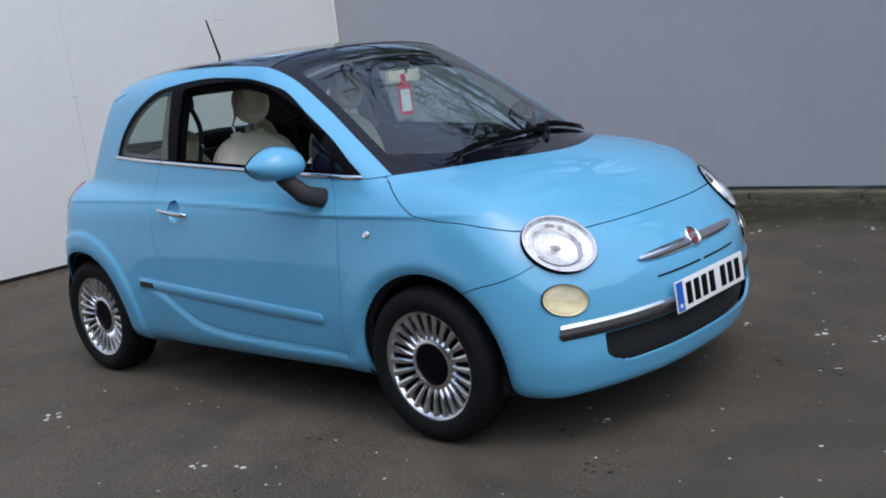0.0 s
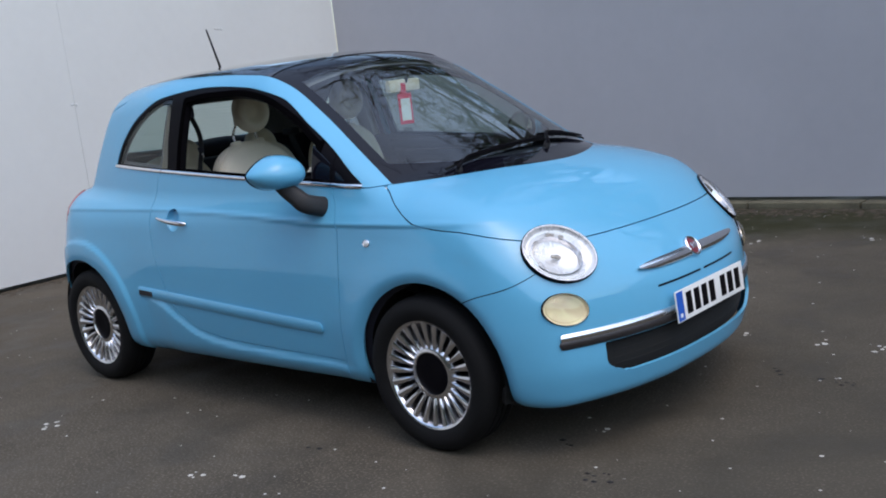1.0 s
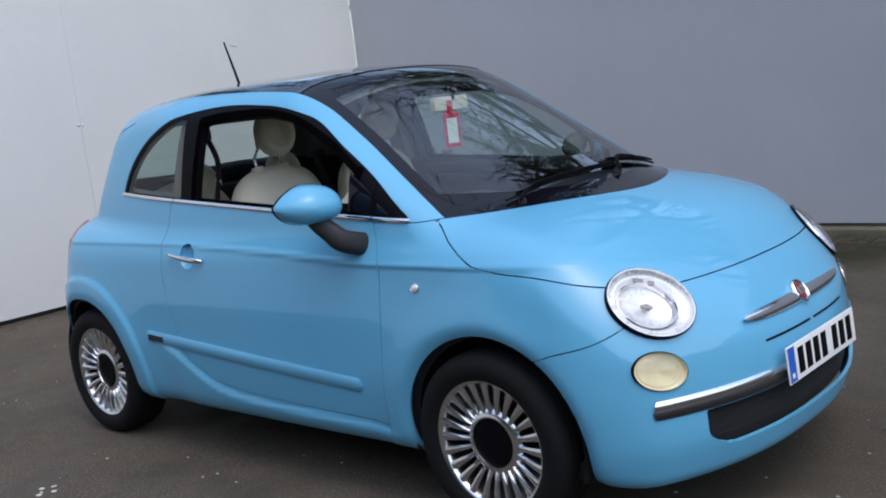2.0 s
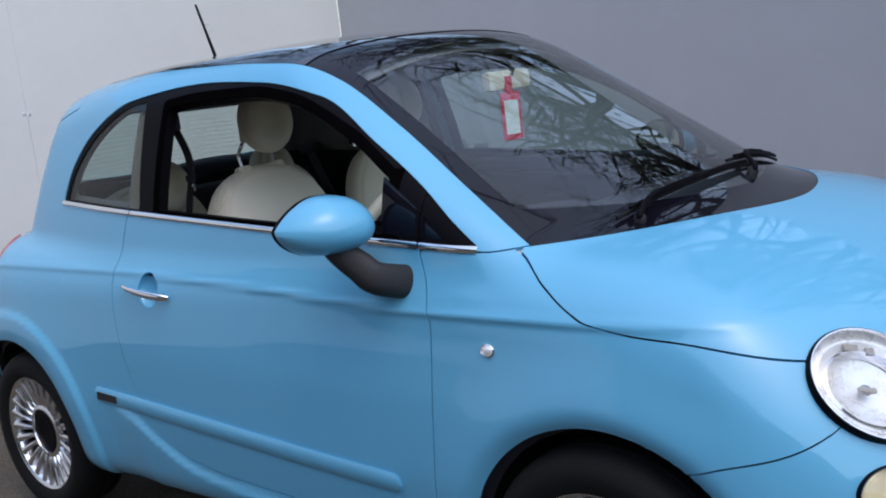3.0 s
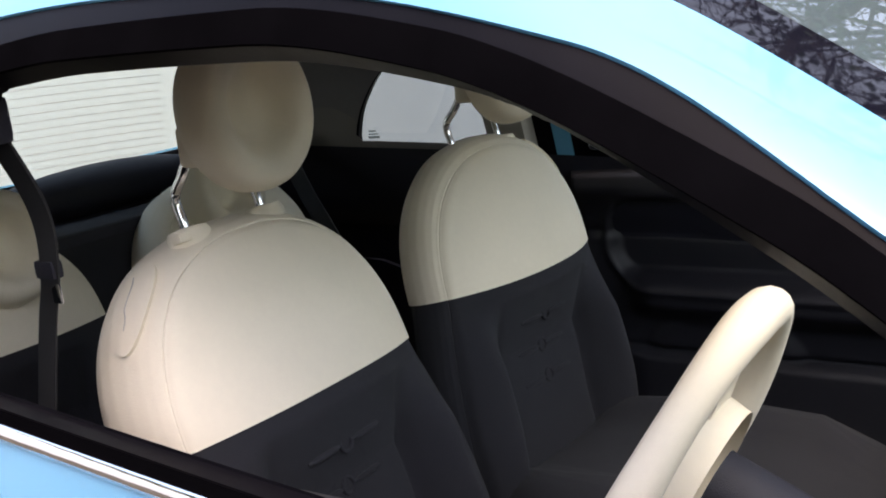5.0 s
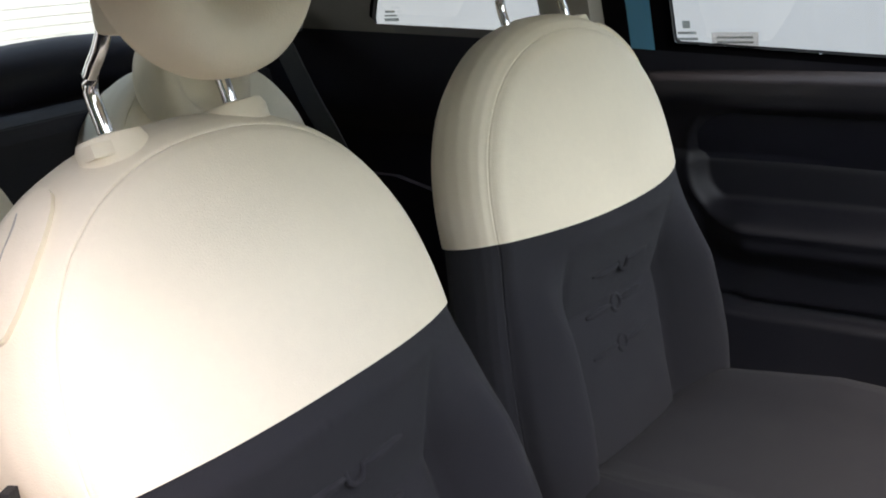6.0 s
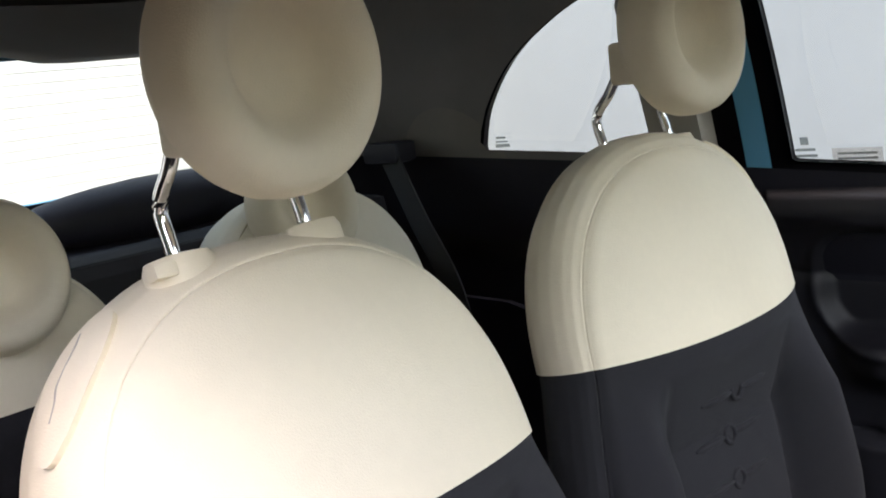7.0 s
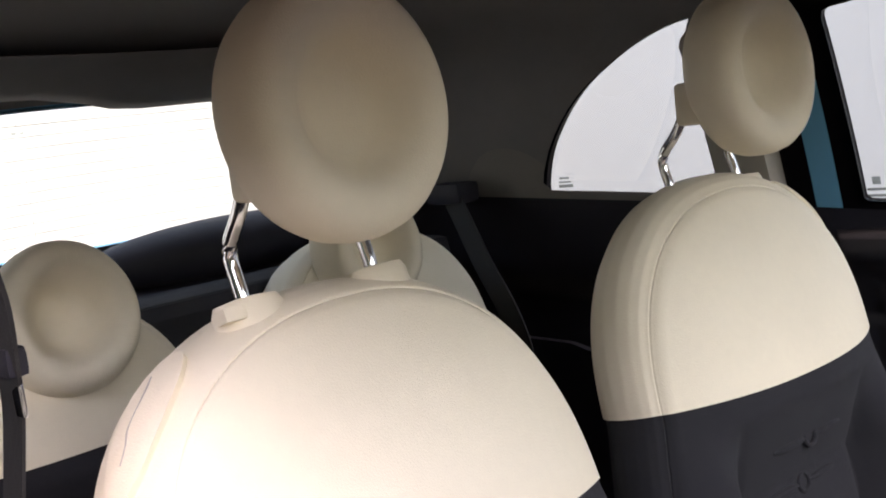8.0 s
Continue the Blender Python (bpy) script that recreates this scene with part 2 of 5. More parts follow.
shoulder = curve((-2.6, 0.90), (-2.2, 0.905), (-1.75, 0.903), (-1.06, 0.883), (-0.33, 0.848), (0.2, 0.85), (0.6, 0.85))
sill_line = curve((-1.75, 0.50), (-1.62, 0.47), (-1.508, 0.405), (-1.35, 0.337), (-1.165, 0.313), (-0.41, 0.289), (-0.2, 0.28))
plan_y = curve((-2.84, 0.74), (-2.5, 0.80), (-2.2, 0.815), (-1.6, 0.808), (-0.9, 0.802), (-0.3, 0.79), (0.0, 0.79), (0.4, 0.775), (0.7, 0.76))
roof_z = curve((-2.7, 1.24), (-2.3, 1.44), (-2.0, 1.49), (-1.6, 1.512), (-1.2, 1.51), (-0.9, 1.483), (-0.6, 1.42), (0, 1.2))
cabin_y = curve((-2.7, 0.55), (-2.4, 0.645), (-2.05, 0.70), (-1.6, 0.733), (-1.0, 0.738), (-0.4, 0.725), (-0.1, 0.70), (0.2, 0.66))


def form(x, y, z):
    """Below zero inside the closed body."""
    y = np.abs(y)
    # lower body: flanks with swollen arches, bonnet, nose and tail
    half = plan_y(x) + flank(z - (shoulder(x) - 0.875) * np.clip((z - 0.5) / 0.3, 0, 1))
    s = np.clip((sill_line(x) - z) / 0.034, 0, 1)
    half = half + 0.013 * s * s * (3 - 2 * s) * np.clip((-0.36 - x) / 0.08, 0, 1) * np.clip((x + 1.75) / 0.15, 0, 1)
    r = np.sqrt((x - 0.015) ** 2 + (z - 0.29) ** 2)
    half = half + 0.022 * np.exp(-((r - 0.37) / 0.10) ** 2) * (z > 0.1) - 0.016 * np.clip((0.392 - r) / 0.05, 0, 1) ** 2
    r = np.sqrt((x + 2.3) ** 2 + (z - 0.29) ** 2)
    s = np.clip((0.462 - r) / 0.03, 0, 1)
    half = half + 0.010 * np.exp(-((r - 0.40) / 0.14) ** 2) * (z > 0.1) + 0.014 * s * s * (3 - 2 * s) * (1 - 0.5 * np.clip((0.40 - r) / 0.06, 0, 1) ** 2)
    side = y - half
    top = z - (hood_z(x) - 0.16 * y ** 2.2)
    nose = (x - (nose_x(z) - 0.46 * y ** 2.45)) * 0.9
    tail = ((tail_x(z) + 0.47 * y ** 2.6) - x) * 0.9
    low = smax(smax(side, top, 0.13), smax(nose, 0.19 - z, 0.04), 0.10)
    low = smax(low, tail, 0.12)
    # cabin
    t = np.clip((z - 0.95) / 0.43, -0.3, 1.3)
    cab = (y - (cabin_y(x) - 0.075 * t - 0.055 * t * t)) * 0.95
    roof = z - (roof_z(x) - 0.11 * y ** 2 - 0.10 * y ** 4)
    screen = 0.51 * (x - 0.035 + 0.62 * y ** 2) + 0.86 * (z - 0.985) + 0.05 * (z - 1.2) ** 2
    back = -0.86 * (x + 2.60 - 0.55 * y ** 2) + 0.50 * (z - 1.02)
    green = smax(smax(cab, roof, 0.11), smax(screen, back, 0.05), 0.05)
    green = smax(green, 0.85 - z, 0.02)
    return smin(low, green, 0.035)


# ---- the car ----
car = thing("car", (0, 0, 0), "pale blue small three-door hatchback car parked on asphalt", "car")


def half_sheet(nf=70, nm=230, nr=44, nv=200):
    """The right half of the outer form, as triangles."""
    low, zc, x0, x1 = radians(-90), 0.64, 0.05, -2.15
    org, fw = [], []
    for k in range(nf):
        org.append(x0), fw.append(math.pi / 2 * (1 - k / nf))
    for k in range(nm + 1):
        org.append(x0 + (x1 - x0) * k / nm), fw.append(0)
    for k in range(1, nr + 1):
        org.append(x1), fw.append(-math.pi / 2 * k / nr)
    th = np.linspace(low, math.pi / 2, nv)
    o, a = np.meshgrid(np.array(org), th, indexing="ij")
    w = np.meshgrid(np.array(fw), th, indexing="ij")[0]
    d = np.stack([np.sin(w), -np.cos(w) * np.cos(a), np.cos(w) * np.sin(a)], -1).reshape(-1, 3)
    o = np.stack([o, 0 * o, 0 * o + zc], -1).reshape(-1, 3)
    lo, hi = np.zeros(len(o)), np.full(len(o), np.nan)
    for s in np.arange(0.06, 1.9, 0.06):
        p = o + d * s
        out = (form(p[:, 0], p[:, 1], p[:, 2]) > 0) & np.isnan(hi)
        hi[out] = s
        lo = np.where(np.isnan(hi), s, lo)
    hi = np.where(np.isnan(hi), 1.9, hi)
    for _ in range(16):
        mid = (lo + hi) / 2
        p = o + d * mid[:, None]
        out = form(p[:, 0], p[:, 1], p[:, 2]) > 0
        hi, lo = np.where(out, mid, hi), np.where(out, lo, mid)
    p = o + d * hi[:, None]
    n = normals(p)
    p[np.abs(p[:, 1]) < 1e-6, 1] = 0
    nu = len(org)
    i = (np.arange(nu - 1)[:, None] * nv + np.arange(nv - 1)[None]).ravel()
    t = np.concatenate([np.stack([i, i + 1, i + nv], 1), np.stack([i + 1, i + nv + 1, i + nv], 1)])
    ar = np.linalg.norm(np.cross(p[t[:, 1]] - p[t[:, 0]], p[t[:, 2]] - p[t[:, 0]]), axis=1)
    t = t[ar > 1e-9]
    c = np.cross(p[t[:, 1]] - p[t[:, 0]], p[t[:, 2]] - p[t[:, 0]])
    flip = (c * n[t[:, 0]]).sum(1) < 0
    t[flip] = t[flip][:, ::-1]
    return p, n, t


def normals(p, h=0.004):
    g = []
    for k in range(3):
        e = np.zeros(3)
        e[k] = h
        a, b = p + e, p - e
        g.append(form(a[:, 0], a[:, 1], a[:, 2]) - form(b[:, 0], b[:, 1], b[:, 2]))
    g = np.stack(g, 1)
    return g / np.maximum(np.linalg.norm(g, axis=1), 1e-9)[:, None]


def on_body(x, y, z):
    """The nearest point of the form to a point close by, and its normal."""
    p = np.array([[x, y, z]], float)
    for _ in range(12):
        p = p - normals(p) * form(p[:, 0], p[:, 1], p[:, 2])[:, None] * 0.8
    return Vector(p[0]), Vector(normals(p)[0])


def on_body_all(pts):
    """As on_body, for many points at once."""
    p = np.array(pts, float)
    for _ in range(12):
        p = p - normals(p) * form(p[:, 0], p[:, 1], p[:, 2])[:, None] * 0.8
    return [(Vector(a), Vector(b)) for a, b in zip(p, normals(p))]


# outlines of the openings and panels
belt = lambda x: 0.966 + (-0.27 - x) * 0.0675
arch_line = curve((-2.075, 1.0), (-2.05, 1.11), (-2.005, 1.204), (-1.864, 1.324), (-1.684, 1.39), (-1.361, 1.412), (-1.06, 1.392), (-0.822, 1.338),
                  (-0.611, 1.21), (-0.466, 1.112), (-0.36, 1.028), (-0.262, 0.955))
glass_y = curve((-2.1, 0.44), (-1.9, 0.48), (-1.35, 0.525), (-1.0, 0.547), (-0.8, 0.545), (-0.6, 0.567), (-0.4, 0.605), (-0.2, 0.642), (0.2, 0.72))
cowl_x = lambda y: 0.150 - 0.80 * np.abs(y) ** 1.9
bonnet_seam = curve((-0.30, 0.99), (-0.22, 0.968), (-0.12, 0.90), (0.01, 0.838), (0.1, 0.822), (0.21, 0.812), (0.387, 0.772), (0.5, 0.745), (0.7, 0.745))
bumper_seam = curve((0.0, 0.50), (0.262, 0.594), (0.455, 0.663), (0.49, 0.745), (0.8, 0.745))
door_foot = curve((-1.68, 0.70), (-1.62, 0.55), (-1.508, 0.414), (-1.35, 0.345), (-1.165, 0.321), (-0.41, 0.297))
door_edge = curve((0.25, -0.421), (0.42, -0.416), (0.68, -0.403), (0.80, -0.400), (0.88, -0.415), (0.96, -0.445))
HEAD, HEAD_N = on_body(0.486, -0.578, 0.716)
FOG, FOG_N = on_body(0.537, -0.648, 0.540)
HEAD_R, FOG_R = 0.120, 0.071


OVAL = {"headlamp": (1.12, 0.92, -20), "fog_lamp": (1.18, 0.76, -12)}


def oval_axes(n, kind, s=1):
    """The frame of a lamp's oval rim: its long axis tilts down towards the middle of the car."""
    a, b, tilt = OVAL[kind]
    return n.to_track_quat("Z", "Y").to_matrix().to_4x4() @ Matrix.Rotation(radians(tilt) * s, 4, "Z") @ Matrix.Diagonal((a, b, 1, 1))


def ax(v, c, n, kind):
    q = v - np.array(c)
    k = np.array(oval_axes(n, kind).to_3x3().inverted())
    p = q @ k.T
    return np.hypot(p[:, 0], p[:, 1]) + 10 * (np.linalg.norm(q, axis=1) > 0.35)


f_dlo = lambda v: np.maximum.reduce([belt(v[:, 0]) - v[:, 2], v[:, 2] - arch_line(v[:, 0]), v[:, 0] + 0.262, -2.075 - v[:, 0]])
f_top = lambda v: np.maximum.reduce([np.abs(v[:, 1]) - glass_y(v[:, 0]), v[:, 0] - cowl_x(v[:, 1]), -1.93 - 0.25 * v[:, 1] ** 2 - v[:, 0], 0.9 - v[:, 2]])
f_back = lambda v: np.maximum.reduce([np.abs(v[:, 1]) - 0.52 + 0.25 * (v[:, 2] - 1.05), v[:, 0] + 2.15, 1.115 + 0.10 * v[:, 1] ** 2 - v[:, 2], v[:, 2] - 1.36 + 0.1 * v[:, 1] ** 2])
f_head = lambda v: ax(v, HEAD, HEAD_N, "headlamp") - HEAD_R
f_fog = lambda v: ax(v, FOG, FOG_N, "fog_lamp") - FOG_R
f_hood = lambda v: np.maximum.reduce([bonnet_seam(v[:, 0]) - v[:, 2], cowl_x(v[:, 1]) - v[:, 0], -0.235 - v[:, 0]])
f_door = lambda v: np.maximum.reduce([v[:, 0] - door_edge(v[:, 2]), -1.655 + 0.03 * ((v[:, 2] - 0.85) / 0.2) ** 2 - v[:, 0],
                                      door_foot(v[:, 0]) - v[:, 2], v[:, 2] - belt(v[:, 0])])
f_bump = lambda v: np.maximum.reduce([0.05 - v[:, 0], v[:, 2] - bumper_seam(v[:, 0])])
f_wing = lambda v: np.maximum.reduce([door_edge(v[:, 2]) - v[:, 0], v[:, 2] - np.where(v[:, 0] < -0.262, belt(v[:, 0]), 0.966 + 0.06 * (v[:, 0] + 0.262)), v[:, 0] - 0.62])
f_gate = lambda v: np.maximum.reduce([np.abs(v[:, 1]) - 0.60 + 0.12 * np.clip(v[:, 2] - 1.0, 0, 1), 0.56 - v[:, 2], v[:, 0] + 2.06 + 0.02 * (v[:, 2] < 1.2)])
f_cup = lambda v: (np.hypot((v[:, 0] + 1.470) / 0.050, (v[:, 2] - 0.846) / 0.050) - 1) * 0.05
f_grille = lambda v: np.maximum.reduce([np.abs(v[:, 1]) - 0.545 + 22.0 * np.clip(0.345 - v[:, 2], 0, 1) ** 2, v[:, 2] - 0.405, 0.285 - v[:, 2], 0.3 - v[:, 0]])
def f_arch(v):
    a = np.hypot(v[:, 0] - 0.018, v[:, 2] - 0.295) - 0.342
    b = np.hypot(v[:, 0] + 2.3, v[:, 2] - 0.302) - 0.340
    return np.where(np.abs(v[:, 1]) > 0.45, np.minimum(a, b), 1.0)


GAP = 0.0018
less = lambda f, g=GAP: (lambda v: f(v) + g)
not_ = lambda f, g=GAP: (lambda v: g - f(v))
def near(f, gap=0.03, times=2):
    """The skin round a small region, finely divided, then cut to it."""
    return clip(refine(clip(skin, lambda v: f(v) - gap), times), f)


def cut(s, *fs):
    for f in fs:
        s = clip(s, f)
    return s


skin = half_sheet()
skin = cut(skin, not_(f_arch, 0), lambda v: 0.20 - v[:, 2])
solid = cut(skin, not_(f_dlo, 0), not_(f_top, 0), not_(f_back, 0))
wing_all = cut(solid, not_(f_hood), not_(f_head, 0), not_(f_fog, 0))
shell("bonnet", both(cut(solid, less(f_hood), not_(f_head, 0))), PAINT, car)
shell("front_bumper", both(cut(wing_all, less(f_bump), not_(f_grille, 0))), PAINT, car)
flank_all = cut(wing_all, not_(f_bump))
for name, sheet, label in (("front_wing", cut(flank_all, less(f_wing)), ""),
                           ("door", cut(flank_all, not_(f_wing), less(f_door), not_(f_cup, 0)), ""),
                           ("side_panel", cut(flank_all, not_(f_wing), not_(f_door), not_(f_gate)), "roof rail, sill and rear quarter in pale blue")):
    shell(name, sheet, PAINT, car, label)
    shell(name, mirrored(sheet), PAINT, car, label)
shell("tailgate", both(cut(flank_all, less(f_gate))), PAINT, car)

# panes and black surrounds
f_cowl = lambda v: np.maximum.reduce([v[:, 0] - cowl_x(v[:, 1]) + 0.135, np.abs(v[:, 1]) - glass_y(v[:, 0]) + 0.05, v[:, 0] - 0.2])
f_screen = lambda v: np.maximum(f_cowl(v), -0.775 - 0.10 * v[:, 1] ** 2 - v[:, 0])
top = cut(skin, f_top)
shell("windscreen", both(cut(top, f_screen)), SCREEN, car, "windscreen", 0.005, -0.002)
shell("screen_surround", both(cut(top, not_(f_screen, 0), lambda v: -0.90 - 0.10 * v[:, 1] ** 2 - v[:, 0])), GLOSS, car, "black windscreen border and scuttle", 0.01, -0.002)
shell("glass_roof", both(cut(top, lambda v: v[:, 0] + 0.903 + 0.10 * v[:, 1] ** 2)), ROOF_GLASS, car, "dark glass roof", 0.01, 0.001)
shell("rear_window", both(cut(skin, f_back)), PANE, car, "heated rear window", 0.005, -0.003).visible_shadow = False

open_top = curve((-1.48, 1.352), (-1.33, 1.362), (-1.1, 1.358), (-0.925, 1.330), (-0.694, 1.229), (-0.54, 1.125))
f_open = lambda v: np.maximum.reduce([belt(v[:, 0]) + 0.022 - v[:, 2], v[:, 2] - open_top(v[:, 0]), v[:, 0] + 0.545, -1.458 - 0.02 * (v[:, 2] - 1.0) - v[:, 0]])
f_quarter = lambda v: np.maximum.reduce([belt(v[:, 0]) + 0.016 - v[:, 2], v[:, 2] - arch_line(v[:, 0] - 0.016) + 0.015, v[:, 0] + 1.575 + 0.10 * (v[:, 2] - 1.2), -2.042 - v[:, 0]])
f_sail = lambda v: np.maximum.reduce([belt(v[:, 0]) + 0.022 - v[:, 2], v[:, 2] - arch_line(v[:, 0]) + 0.045, v[:, 0] + 0.32, -0.565 - v[:, 0]])
dlo = cut(skin, less(f_dlo, 0.0005))
f_seam_up = lambda v: np.abs(v[:, 0] + 0.448) - 0.0016
frame_all = cut(dlo, not_(f_open, 0), not_(f_quarter, 0), not_(f_seam_up, 0), not_(f_sail, 0))
for side in (1, -1):
    w = (lambda s: s) if side == 1 else mirrored
    shell("window_frame", w(cut(frame_all, lambda v: -1.52 - v[:, 0])), BLACK, car, "black window surround and pillar", 0.030 if side == 1 else 0.008, -0.003)
    shell("quarter_surround", w(cut(frame_all, lambda v: v[:, 0] + 1.52)), BLACK, car, "black quarter window surround", 0.018, -0.003)
    # on the near side solid black stands in for the dim cabin behind these panes
    shell("quarterlight", w(near(lambda v: np.maximum.reduce([f_sail(v) - 0.002, -0.438 - v[:, 0]]))), GLOSS if side == 1 else SMOKE, car, "fixed front quarter pane", 0.003, -0.004).visible_shadow = False
    shell("corner_pane", w(near(lambda v: np.maximum.reduce([f_sail(v) - 0.002, v[:, 0] + 0.459]))), GLOSS if side == 1 else SMOKE, car, "dark glass door corner", 0.003, -0.004).visible_shadow = False
    shell("corner_bar", w(near(lambda v: np.maximum.reduce([f_sail(v) - 0.002, np.abs(v[:, 0] + 0.4485) - 0.0115, 0.0016 - np.abs(v[:, 0] + 0.448)]))), BLACK, car, "black upright in the door corner", 0.02, 0.0)
    shell("quarter_window", w(cut(dlo, f_quarter)), TINT if side == 1 else PANE, car, "rear side window", 0.004, -0.006).visible_shadow = False
    shell("window_seal", w(cut(dlo, lambda v: f_open(v) - 0.026, not_(f_open, 0), not_(f_sail, 0), not_(f_seam_up, 0))), SEAL, car, "matt black window seal", 0.004, 0.001)
    if side == -1:
        shell("door_window", w(cut(dlo, f_open)), PANE, car, "closed door window", 0.004, -0.008).visible_shadow = False
    for name, x0, x1 in (("chrome_strip", -0.292, -0.4465), ("chrome_strip", -0.450, -1.603), ("chrome_strip", -1.607, -2.055)):
        f = lambda v, a=x0, b=x1: np.maximum.reduce([v[:, 0] - a, b - v[:, 0], belt(v[:, 0]) - 0.001 - v[:, 2], v[:, 2] - belt(v[:, 0]) - 0.009])
        shell(name, w(crowned(near(f), lambda x: belt(x) + 0.004, 0.006, 0.003, 1.0)), CHROME, car, "chrome waist strip", 0.008, 0.004)

# inner faces: dark doors and sides, grey lining, pale pillar trims
inner = cut(half_sheet(30, 96, 24, 90), lambda v: 0.22 - v[:, 2], not_(f_arch, -0.02), lambda v: v[:, 0] + 0.05)
raw = inner
inner = (inner[0] - inner[1] * 0.030, -inner[1], inner[2][:, ::-1])
open_in = lambda v: np.minimum.reduce([f_open(v) - 0.004, f_quarter(v) + 0.010, f_back(v), f_screen(v), f_sail(v)])
shell("door_lining", both(cut(inner, lambda v: v[:, 2] - belt(v[:, 0]) - 0.01, not_(f_back, 0))), TRIM, car, "dark moulded interior side panels", 0)
f_post = lambda v: np.maximum.reduce([v[:, 0] + 1.566, -1.655 - v[:, 0], v[:, 2] - 1.36])
f_lip = lambda v: np.maximum.reduce([v[:, 0] + 1.485, -1.525 - v[:, 0], v[:, 2] - 1.36])
# oval low behind the quarter window, a little paler than the headlining
f_foot = lambda v: np.maximum((np.hypot((v[:, 0] + 2.09) / 0.125, (v[:, 2] - 1.05) / 0.145) - 1) * 0.12, 0.35 - np.abs(v[:, 1]))
f_screen_post = lambda v: np.maximum.reduce([-1.0 - v[:, 0], v[:, 0] + 0.10, glass_y(v[:, 0]) - 0.075 - np.abs(v[:, 1]), -f_open(v) + 0.03])
f_seal = lambda v: np.minimum(f_open(v) - 0.045, np.maximum.reduce([v[:, 0] + 1.525, -1.566 - v[:, 0], v[:, 2] - 1.36]))
upper = cut(inner, lambda v: belt(v[:, 0]) + 0.01 - v[:, 2], lambda v: np.where(f_post(v) < 0.0, -1.0, -open_in(v)))
shell("headlining", both(cut(upper, not_(f_post, 0), not_(f_foot, 0), not_(f_lip, 0), not_(f_screen_post, 0), not_(f_seal, 0))), LINER, car, "dark grey headlining", 0)
f_face = lambda v: np.maximum.reduce([-1.05 - v[:, 0], v[:, 0] + 0.06, glass_y(v[:, 0]) - 0.056 - np.abs(v[:, 1]), belt(v[:, 0]) - v[:, 2], 0.002 - np.minimum(f_open(v), f_sail(v))])
post = cut(raw, f_face)
post = (post[0] - post[1] * 0.011, -post[1], post[2][:, ::-1])
for w in (lambda q: q, mirrored):
    shell("pillar_trim", w(cut(upper, f_foot)), PILLAR_GREY, car, "slightly paler grey-beige oval low on the rear pillar lining", 0)
    shell("belt_pillar", w(cut(upper, f_post)), PILLAR, car, "beige belt pillar trim", 0.045, 0.045)
    shell("door_frame", w(cut(upper, not_(f_post, 0), f_lip)), PAINT, car, "pale blue painted pillar", 0)
    shell("windscreen_pillar", w(post), IVORY, car, "pale ivory windscreen pillar trim", 0)
    shell("door_seal", w(cut(upper, not_(f_post, 0), not_(f_lip, 0), not_(f_screen_post, 0), f_seal)), BLACK, car, "black door opening seal", 0)

# floor pan and wheel housings
bm = bmesh.new()
box(bm, (-2.6, -0.72, 0.20), (0.42, 0.72, 0.26), 0.02)
part("floor_pan", bm, UNDER, car)
for cx in (0.0, -2.3):
    for s in (1, -1):
        bm = bmesh.new()
        n = 24
        rings = []
        for y in (0.762, 0.46):
            rings.append([Vector((cx + 0.338 * math.cos(t), s * y, 0.30 + 0.338 * math.sin(t))) for t in (radians(-15) + radians(210) * k / n for k in range(n + 1))])
        rings.append([Vector((cx, s * 0.46, 0.3))] * (n + 1))
        loft(bm, rings, closed=False)
        part("wheel_housing", bm, UNDER, car)


